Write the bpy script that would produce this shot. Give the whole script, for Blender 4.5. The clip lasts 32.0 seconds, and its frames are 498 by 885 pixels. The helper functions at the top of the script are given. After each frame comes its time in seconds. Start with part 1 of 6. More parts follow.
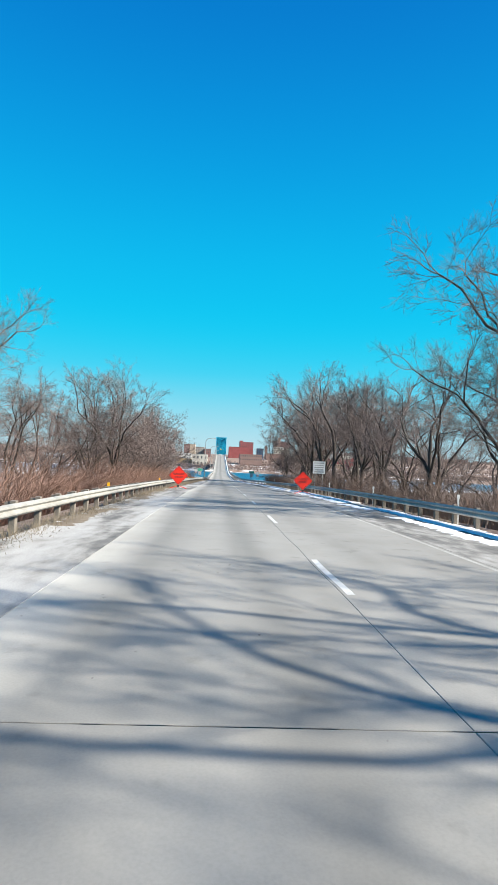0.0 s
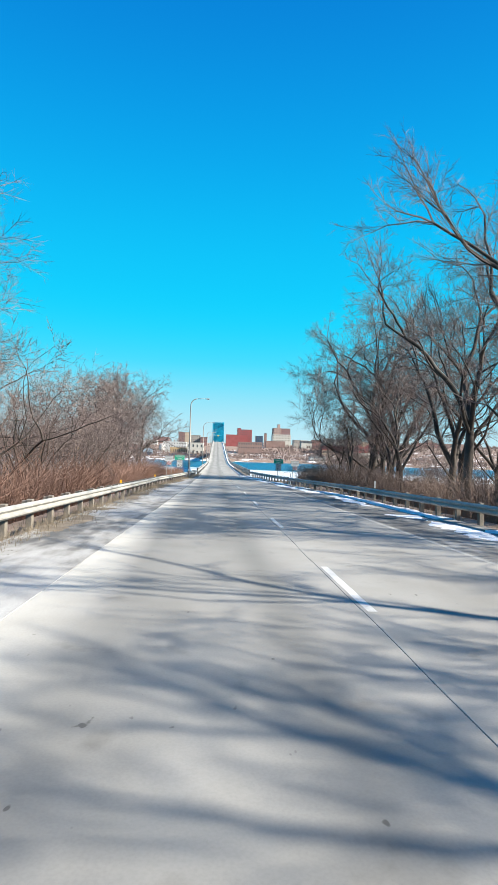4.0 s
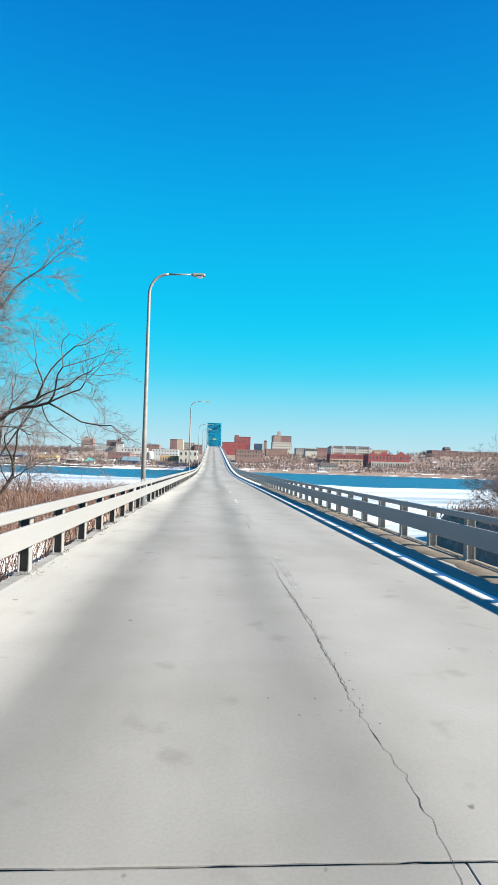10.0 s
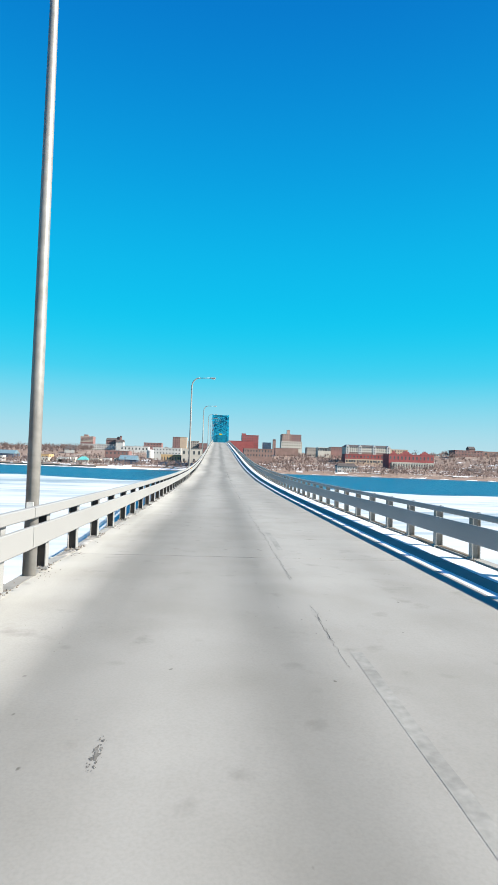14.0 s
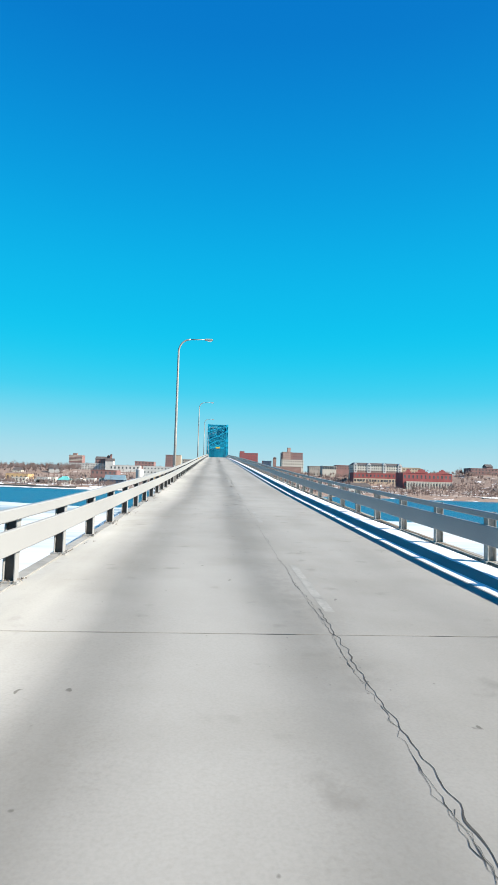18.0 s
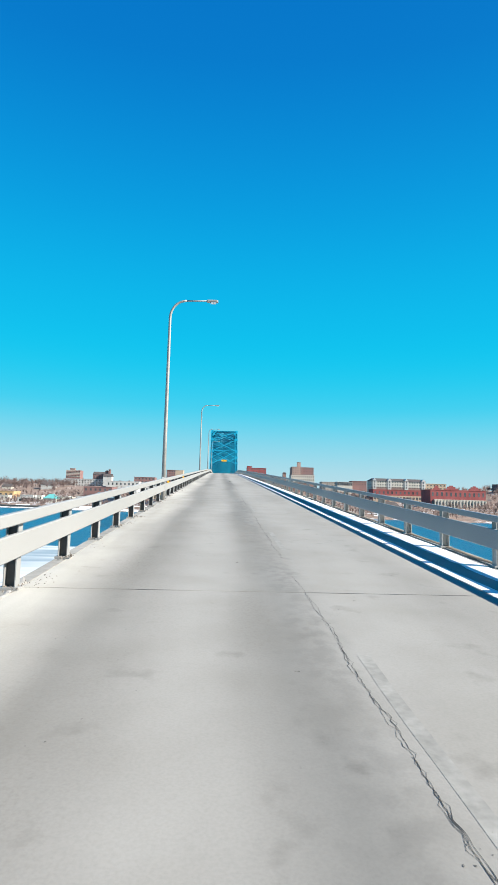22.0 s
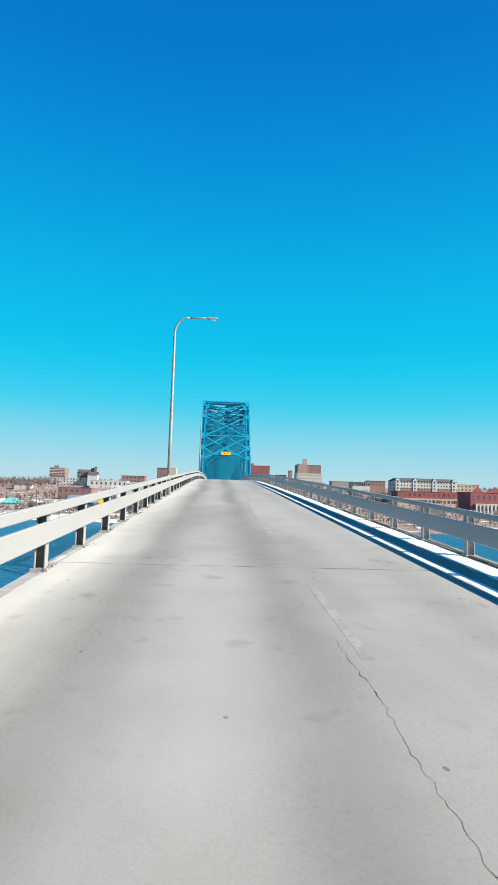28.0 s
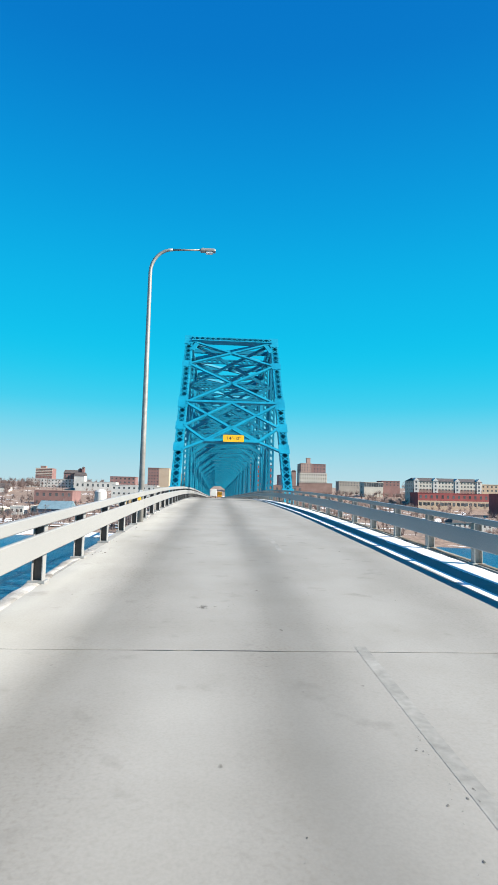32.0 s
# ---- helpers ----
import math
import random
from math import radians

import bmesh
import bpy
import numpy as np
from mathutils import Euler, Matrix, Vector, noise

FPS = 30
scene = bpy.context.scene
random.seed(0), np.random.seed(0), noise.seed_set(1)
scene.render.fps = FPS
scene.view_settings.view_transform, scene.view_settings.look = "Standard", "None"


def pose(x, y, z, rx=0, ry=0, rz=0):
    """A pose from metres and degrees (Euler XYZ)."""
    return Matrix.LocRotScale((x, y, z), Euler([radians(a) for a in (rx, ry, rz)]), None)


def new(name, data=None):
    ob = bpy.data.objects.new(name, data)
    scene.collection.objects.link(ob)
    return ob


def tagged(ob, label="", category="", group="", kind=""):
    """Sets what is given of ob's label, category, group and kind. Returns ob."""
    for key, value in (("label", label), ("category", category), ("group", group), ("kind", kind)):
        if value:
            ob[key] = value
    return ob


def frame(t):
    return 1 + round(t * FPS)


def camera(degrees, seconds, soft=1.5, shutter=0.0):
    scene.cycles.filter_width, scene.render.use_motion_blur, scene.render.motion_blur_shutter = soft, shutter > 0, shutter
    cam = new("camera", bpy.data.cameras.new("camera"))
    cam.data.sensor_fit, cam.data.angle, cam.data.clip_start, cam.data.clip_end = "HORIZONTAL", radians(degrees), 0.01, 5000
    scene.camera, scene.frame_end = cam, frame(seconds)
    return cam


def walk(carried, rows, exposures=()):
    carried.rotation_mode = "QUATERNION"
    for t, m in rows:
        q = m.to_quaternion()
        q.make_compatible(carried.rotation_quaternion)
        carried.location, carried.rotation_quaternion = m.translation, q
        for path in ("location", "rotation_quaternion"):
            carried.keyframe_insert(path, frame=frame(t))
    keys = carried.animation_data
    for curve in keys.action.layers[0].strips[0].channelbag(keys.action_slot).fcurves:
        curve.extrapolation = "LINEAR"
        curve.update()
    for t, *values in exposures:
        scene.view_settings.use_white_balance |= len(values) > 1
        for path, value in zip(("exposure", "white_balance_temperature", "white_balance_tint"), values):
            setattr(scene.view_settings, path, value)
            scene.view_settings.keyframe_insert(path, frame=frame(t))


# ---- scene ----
cam = camera(46.93, 32.0, soft=0.9)
# seconds, place (m) and turn (degrees) of the camera
PATH = (
    (0.0, 0.049, -1.786, 2.227, 91.993, -2.543, -2.969),
    (0.5, 0.054, 6.233, 2.163, 91.835, -2.425, -3.298),
    (1.0, 0.059, 14.250, 2.072, 91.818, -2.173, -3.460),
    (1.5, 0.051, 22.265, 1.953, 91.478, -2.123, -3.441),
    (2.0, 0.045, 30.274, 1.811, 91.441, -2.006, -3.289),
    (2.5, 0.040, 38.275, 1.649, 91.131, -1.899, -3.134),
    (3.0, 0.036, 46.265, 1.469, 91.026, -1.826, -3.176),
    (3.5, 0.034, 54.242, 1.276, 90.960, -1.753, -3.220),
    (4.0, 0.034, 62.202, 1.071, 90.895, -1.679, -3.264),
    (4.5, 0.035, 70.145, 0.860, 90.703, -1.606, -3.305),
    (5.0, 0.033, 78.066, 0.645, 90.817, -1.611, -3.221),
    (5.5, 0.040, 86.023, 0.427, 90.792, -1.601, -3.452),
    (6.0, 0.058, 94.079, 0.211, 90.779, -1.464, -3.830),
    (6.5, 0.122, 102.261, -0.004, 90.847, -1.362, -3.879),
    (7.0, 0.125, 110.498, -0.209, 90.682, -1.543, -3.730),
    (7.5, 0.140, 118.717, -0.399, 91.165, -1.540, -3.578),
    (8.0, 0.125, 126.914, -0.569, 91.276, -1.661, -3.571),
    (8.5, 0.114, 135.092, -0.717, 91.768, -1.775, -3.690),
    (9.0, 0.108, 143.247, -0.846, 91.622, -1.860, -3.718),
    (9.5, 0.092, 151.385, -0.952, 91.794, -1.684, -3.802),
    (10.0, 0.080, 159.507, -1.047, 91.911, -1.568, -3.712),
    (10.5, 0.060, 167.626, -1.128, 91.895, -1.598, -3.545),
    (11.0, 0.054, 175.754, -1.201, 92.003, -1.631, -3.233),
    (11.5, 0.045, 183.891, -1.272, 92.101, -1.699, -3.013),
    (12.0, 0.034, 192.036, -1.339, 91.928, -1.854, -2.991),
    (12.5, 0.027, 200.186, -1.408, 91.913, -1.871, -3.104),
    (13.0, 0.016, 208.340, -1.476, 92.003, -1.944, -3.224),
    (13.5, -0.002, 216.494, -1.545, 91.802, -1.962, -3.264),
    (14.0, -0.002, 224.643, -1.614, 91.916, -1.815, -3.168),
    (14.5, -0.004, 232.788, -1.679, 92.007, -1.785, -3.111),
    (15.0, -0.007, 240.931, -1.739, 92.103, -1.770, -3.171),
    (15.5, -0.012, 249.069, -1.780, 92.240, -1.755, -3.232),
    (16.0, -0.017, 257.206, -1.803, 92.387, -1.739, -3.293),
    (16.5, -0.021, 265.340, -1.789, 92.231, -1.725, -3.345),
    (17.0, -0.029, 273.471, -1.731, 92.717, -1.655, -3.433),
    (17.5, -0.029, 281.597, -1.625, 93.229, -1.618, -3.469),
    (18.0, -0.030, 289.719, -1.459, 93.876, -1.620, -3.507),
    (18.5, -0.024, 297.828, -1.231, 94.423, -1.492, -3.633),
    (19.0, -0.018, 305.926, -0.946, 94.839, -1.333, -3.666),
    (19.5, -0.016, 314.011, -0.616, 95.321, -1.441, -3.635),
    (20.0, -0.029, 322.083, -0.245, 95.339, -1.564, -3.644),
    (20.5, -0.033, 330.143, 0.151, 95.366, -1.670, -3.618),
    (21.0, -0.039, 338.194, 0.559, 95.404, -1.754, -3.338),
    (21.5, -0.029, 346.236, 0.979, 95.385, -1.705, -3.059),
    (22.0, -0.019, 354.265, 1.401, 95.359, -1.586, -2.968),
    (22.5, -0.026, 362.274, 1.821, 95.423, -1.544, -2.994),
    (23.0, -0.036, 370.256, 2.238, 95.176, -1.421, -2.982),
    (23.5, -0.040, 378.226, 2.652, 95.363, -1.515, -2.904),
    (24.0, -0.039, 386.179, 3.065, 95.120, -1.584, -3.008),
    (24.5, -0.033, 394.114, 3.474, 95.250, -1.500, -3.255),
    (25.0, -0.025, 402.032, 3.879, 95.304, -1.558, -3.272),
    (25.5, -0.019, 409.933, 4.282, 95.190, -1.582, -3.188),
    (26.0, -0.021, 417.819, 4.684, 95.195, -1.589, -3.203),
    (26.5, -0.025, 425.693, 5.082, 95.169, -1.597, -3.218),
    (27.0, -0.028, 433.557, 5.477, 95.143, -1.605, -3.233),
    (27.5, -0.033, 441.415, 5.872, 95.143, -1.613, -3.248),
    (28.0, -0.052, 449.268, 6.264, 95.102, -1.693, -3.143),
    (28.5, -0.088, 457.122, 6.655, 95.153, -1.671, -3.039),
    (29.0, -0.120, 464.971, 7.041, 94.932, -1.763, -3.052),
    (29.5, -0.136, 472.796, 7.426, 94.978, -1.719, -3.091),
    (30.0, -0.134, 480.601, 7.806, 94.989, -1.631, -3.299),
    (30.5, -0.122, 488.389, 8.182, 94.996, -1.585, -3.430),
    (31.0, -0.116, 496.159, 8.551, 95.042, -1.569, -3.439),
    (31.5, -0.122, 503.912, 8.910, 94.866, -1.477, -3.388),
    (32.0, -0.140, 511.658, 9.260, 95.039, -1.395, -3.379),
)
# the camera brightens a little under the trees
walk(cam, [(r[0], pose(*r[1:])) for r in PATH], ((0.0, 1.42), (1.0, 1.54), (2.0, 1.56), (7.5, 1.58), (9.0, 1.55), (11.0, 1.38), (17.0, 1.37), (32.0, 1.34)))

# ---- light ----
SUN_EL, SUN_BACK = 33.0, 20.0          # elevation, and how far behind the square-right direction
sun_dir = Vector((math.cos(radians(SUN_EL)) * math.cos(radians(SUN_BACK)),
                  -math.cos(radians(SUN_EL)) * math.sin(radians(SUN_BACK)), math.sin(radians(SUN_EL))))
sun = new("sun", bpy.data.lights.new("sun", "SUN"))
sun.data.energy, sun.data.angle, sun.data.color = 4.9, radians(0.53), (1.0, 0.925, 0.80)
sun.rotation_euler = sun_dir.to_track_quat("Z", "Y").to_euler()

world = bpy.data.worlds.new("sky")
scene.world = world
world.use_nodes = True
wn, wl = world.node_tree.nodes, world.node_tree.links
wn.clear()
sky = wn.new("ShaderNodeTexSky")
sky.sky_type, sky.sun_disc = "NISHITA", False
sky.sun_elevation = radians(SUN_EL)
sky.sun_rotation = math.atan2(sun_dir.x, sun_dir.y)
sky.air_density, sky.dust_density, sky.ozone_density = 1.0, 0.3, 3.0
geo = wn.new("ShaderNodeNewGeometry")
sep = wn.new("ShaderNodeSeparateXYZ")
wl.new(geo.outputs["Normal"], sep.inputs[0])
ramp = wn.new("ShaderNodeValToRGB")
ramp.color_ramp.interpolation = "B_SPLINE"
el = ramp.color_ramp.elements
el[0].position, el[0].color = 0.0, (0.58, 0.77, 0.84, 1)
el[1].position, el[1].color = 1.0, (0.0, 0.10, 0.48, 1)
for p, c in ((0.07, (0.34, 0.73, 0.87, 1)), (0.15, (0.0, 0.67, 0.93, 1)), (0.28, (0.0, 0.56, 0.91, 1)), (0.45, (0.0, 0.36, 0.80, 1)), (0.63, (0.0, 0.20, 0.64, 1))):
    e = el.new(p)
    e.color = c
up = wn.new("ShaderNodeMath")
up.operation = "ABSOLUTE"
wl.new(sep.outputs["Z"], up.inputs[0])
wl.new(up.outputs[0], ramp.inputs[0])
mixs = wn.new("ShaderNodeMix")
mixs.data_type = "RGBA"
mixs.inputs["Factor"].default_value = 0.97
skyscale = wn.new("ShaderNodeVectorMath")
skyscale.operation = "SCALE"
skyscale.inputs["Scale"].default_value = 0.12
wl.new(sky.outputs[0], skyscale.inputs[0])
wl.new(skyscale.outputs[0], mixs.inputs["A"])
wl.new(ramp.outputs[0], mixs.inputs["B"])
bg = wn.new("ShaderNodeBackground")
bg.inputs["Strength"].default_value = 0.375
wl.new(mixs.outputs["Result"], bg.inputs[0])
wo = wn.new("ShaderNodeOutputWorld")
wl.new(bg.outputs[0], wo.inputs[0])


# ---- materials ----
def material(name, rough=0.7, metal=0.0):
    m = bpy.data.materials.new(name)
    m.use_nodes = True
    b = m.node_tree.nodes["Principled BSDF"]
    b.inputs["Roughness"].default_value, b.inputs["Metallic"].default_value = rough, metal
    return m, m.node_tree.nodes, m.node_tree.links, b


def noise_of(n, l, scale, detail=4.0, stretch=None, coord="Object"):
    tc = n.new("ShaderNodeTexCoord")
    out = tc.outputs[coord]
    if stretch:
        mp = n.new("ShaderNodeMapping")
        mp.inputs["Scale"].default_value = stretch
        l.new(out, mp.inputs[0])
        out = mp.outputs[0]
    t = n.new("ShaderNodeTexNoise")
    t.inputs["Scale"].default_value, t.inputs["Detail"].default_value = scale, detail
    l.new(out, t.inputs["Vector"])
    return t.outputs["Fac"]


def ramp_of(n, l, fac, stops):
    r = n.new("ShaderNodeValToRGB")
    e = r.color_ramp.elements
    e[0].position, e[0].color = stops[0][0], (*stops[0][1], 1)
    e[1].position, e[1].color = stops[-1][0], (*stops[-1][1], 1)
    for p, c in stops[1:-1]:
        e.new(p).color = (*c, 1)
    l.new(fac, r.inputs[0])
    return r.outputs[0]


def blend(n, l, fac, a, b, mode="MIX"):
    m = n.new("ShaderNodeMix")
    m.data_type, m.blend_type = "RGBA", mode
    if isinstance(fac, float):
        m.inputs["Factor"].default_value = fac
    else:
        l.new(fac, m.inputs["Factor"])
    for s, v in (("A", a), ("B", b)):
        if isinstance(v, tuple):
            m.inputs[s].default_value = (*v, 1)
        else:
            l.new(v, m.inputs[s])
    return m.outputs["Result"]


def math_of(n, l, op, a, b=None, c=None):
    m = n.new("ShaderNodeMath")
    m.operation = op
    for i, v in enumerate((a, b, c)):
        if v is None:
            continue
        if isinstance(v, (int, float)):
            m.inputs[i].default_value = v
        else:
            l.new(v, m.inputs[i])
    return m.outputs[0]


def bump_of(n, l, b, height, strength=0.3, dist=0.02):
    bp = n.new("ShaderNodeBump")
    bp.inputs["Strength"].default_value, bp.inputs["Distance"].default_value = strength, dist
    l.new(height, bp.inputs["Height"])
    l.new(bp.outputs[0], b.inputs["Normal"])


def two_tone(name, a, b, scale=3.0, fine=40.0, rough=0.7, metal=0.0, bump=0.2, stretch=None, random_tint=0.0):
    """A surface whose colour wanders between a and b, with a finer grain over it."""
    m, n, l, p = material(name, rough, metal)
    big, small = noise_of(n, l, scale, 5.0, stretch), noise_of(n, l, fine, 3.0)
    col = ramp_of(n, l, big, ((0.3, a), (0.7, b)))
    grain = ramp_of(n, l, small, ((0.3, (0.82, 0.82, 0.82)), (0.7, (1.08, 1.08, 1.08))))
    col = blend(n, l, 1.0, col, grain, "MULTIPLY")
    if random_tint:
        oi = n.new("ShaderNodeObjectInfo")
        v = ramp_of(n, l, oi.outputs["Random"], ((0.0, (1 - random_tint,) * 3), (1.0, (1 + random_tint,) * 3)))
        col = blend(n, l, 1.0, col, v, "MULTIPLY")
    l.new(col, p.inputs["Base Color"])
    if bump:
        bump_of(n, l, p, small, bump, 0.01)
    return m


def concrete_road(name):
    """Worn pale concrete with tyre tracks, stains, grit and salt film."""
    m, n, l, p = material(name, 0.85)
    tc = n.new("ShaderNodeTexCoord")
    sx = n.new("ShaderNodeSeparateXYZ")
    l.new(tc.outputs["Object"], sx.inputs[0])
    wob = noise_of(n, l, 0.08, 3.0)
    x = math_of(n, l, "ADD", sx.outputs["X"], math_of(n, l, "MULTIPLY", math_of(n, l, "SUBTRACT", wob, 0.5), 0.9))
    large = noise_of(n, l, 0.45, 6.0, (1.0, 0.16, 1.0))
    col = ramp_of(n, l, large, ((0.25, (0.198, 0.192, 0.176)), (0.5, (0.257, 0.250, 0.231)), (0.8, (0.296, 0.289, 0.268))))
    # tyre tracks: darker bands along the lane
    tracks = None
    for c, w, h in ((-1.2, 0.48, 0.80), (0.75, 0.42, 1.0), (3.0, 0.5, 0.25), (4.6, 0.45, 0.2)):
        d = math_of(n, l, "DIVIDE", math_of(n, l, "SUBTRACT", x, c), w)
        g = math_of(n, l, "POWER", 2.718, math_of(n, l, "MULTIPLY", math_of(n, l, "MULTIPLY", d, d), -1.0))
        g = math_of(n, l, "MULTIPLY", g, h)
        tracks = g if tracks is None else math_of(n, l, "ADD", tracks, g)
    streak = noise_of(n, l, 1.2, 4.0, (1.0, 0.05, 1.0))
    tracks = math_of(n, l, "MULTIPLY", tracks, math_of(n, l, "MULTIPLY_ADD", streak, 0.85, 0.17))
    col = blend(n, l, tracks, col, (0.132, 0.131, 0.122))
    # rough, dirty concrete beside the middle joint of the bridge deck
    d = math_of(n, l, "DIVIDE", math_of(n, l, "SUBTRACT", x, 0.98), 0.30)
    g = math_of(n, l, "POWER", 2.718, math_of(n, l, "MULTIPLY", math_of(n, l, "MULTIPLY", d, d), -1.0))
    ahead = sx.outputs["Y"]
    gate = math_of(n, l, "MINIMUM", math_of(n, l, "DIVIDE", math_of(n, l, "SUBTRACT", ahead, 255.0), 40.0), math_of(n, l, "DIVIDE", math_of(n, l, "SUBTRACT", 470.0, ahead), 50.0))
    gate = math_of(n, l, "MINIMUM", math_of(n, l, "MAXIMUM", gate, 0.0), 1.0)
    pits = ramp_of(n, l, noise_of(n, l, 5.5, 10.0, (1.0, 0.8, 1.0)), ((0.44, (0, 0, 0)), (0.60, (1, 1, 1))))
    along = ramp_of(n, l, noise_of(n, l, 0.10, 3.0, (0.01, 1.0, 1.0)), ((0.38, (0, 0, 0)), (0.62, (1, 1, 1))))
    # one long stretch of it has broken up badly
    bad = math_of(n, l, "SUBTRACT", 1.4, math_of(n, l, "DIVIDE", math_of(n, l, "ABSOLUTE", math_of(n, l, "SUBTRACT", ahead, 414.0), 0.0), 11.0))
    along = math_of(n, l, "MAXIMUM", along, math_of(n, l, "MINIMUM", math_of(n, l, "MULTIPLY", math_of(n, l, "MAXIMUM", bad, 0.0), 1.6), 1.7))
    mask = math_of(n, l, "MULTIPLY", math_of(n, l, "MULTIPLY", g, gate), math_of(n, l, "MULTIPLY", along, math_of(n, l, "MULTIPLY_ADD", pits, 0.6, 0.15)))
    col = blend(n, l, mask, col, (0.094, 0.091, 0.085))
    # salt and dry snow film, thicker towards the edge
    salt = noise_of(n, l, 0.7, 7.0, (1.0, 0.12, 1.0))
    edge = math_of(n, l, "DIVIDE", math_of(n, l, "SUBTRACT", -1.35, x), 1.1)
    film = math_of(n, l, "MULTIPLY", math_of(n, l, "MINIMUM", math_of(n, l, "MAXIMUM", edge, 0.0), 1.0),
                   math_of(n, l, "MULTIPLY_ADD", salt, 2.6, -0.62))
    film = math_of(n, l, "MINIMUM", math_of(n, l, "MAXIMUM", film, 0.0), 0.80)
    col = blend(n, l, film, col, (0.465, 0.448, 0.405))
    # grit, popouts and dark stains
    grit = noise_of(n, l, 48.0, 5.0)
    col = blend(n, l, 1.0, col, ramp_of(n, l, grit, ((0.28, (0.93, 0.93, 0.93)), (0.62, (1.02, 1.02, 1.02)))), "MULTIPLY")
    spots = noise_of(n, l, 2.1, 8.0)
    col = blend(n, l, 1.0, col, ramp_of(n, l, spots, ((0.22, (0.72, 0.71, 0.70)), (0.38, (1.0, 1.0, 1.0)))), "MULTIPLY")
    chips = noise_of(n, l, 7.0, 2.0, (1.0, 0.6, 1.0))
    col = blend(n, l, 1.0, col, ramp_of(n, l, chips, ((0.215, (0.45, 0.44, 0.42)), (0.25, (1.0, 1.0, 1.0)))), "MULTIPLY")
    blotch = noise_of(n, l, 0.9, 5.0)
    col = blend(n, l, 1.0, col, ramp_of(n, l, blotch, ((0.30, (0.90, 0.895, 0.88)), (0.55, (1.0, 1.0, 1.0)), (0.75, (1.05, 1.05, 1.05)))), "MULTIPLY")
    # scaled, pitted patches of the climbing deck where the paste has worn off
    worn = math_of(n, l, "MINIMUM", math_of(n, l, "MAXIMUM", math_of(n, l, "DIVIDE", math_of(n, l, "SUBTRACT", ahead, 150.0), 260.0), 0.0), 1.0)
    where = ramp_of(n, l, noise_of(n, l, 0.55, 4.0, (1.0, 0.35, 1.0)), ((0.36, (0, 0, 0)), (0.60, (1, 1, 1))))
    scaled = ramp_of(n, l, noise_of(n, l, 28.0, 7.0), ((0.32, (1, 1, 1)), (0.46, (0.25, 0.25, 0.25)), (0.60, (0, 0, 0))))
    col = blend(n, l, math_of(n, l, "MULTIPLY", math_of(n, l, "MULTIPLY", worn, where), math_of(n, l, "MULTIPLY", math_of(n, l, "MULTIPLY_ADD", scaled, 0.60, 0.32), math_of(n, l, "MINIMUM", math_of(n, l, "MULTIPLY_ADD", tracks, 1.6, 0.22), 1.0))), col, (0.135, 0.125, 0.106))
    l.new(col, p.inputs["Base Color"])
    bump_of(n, l, p, grit, 0.07, 0.006)
    return m


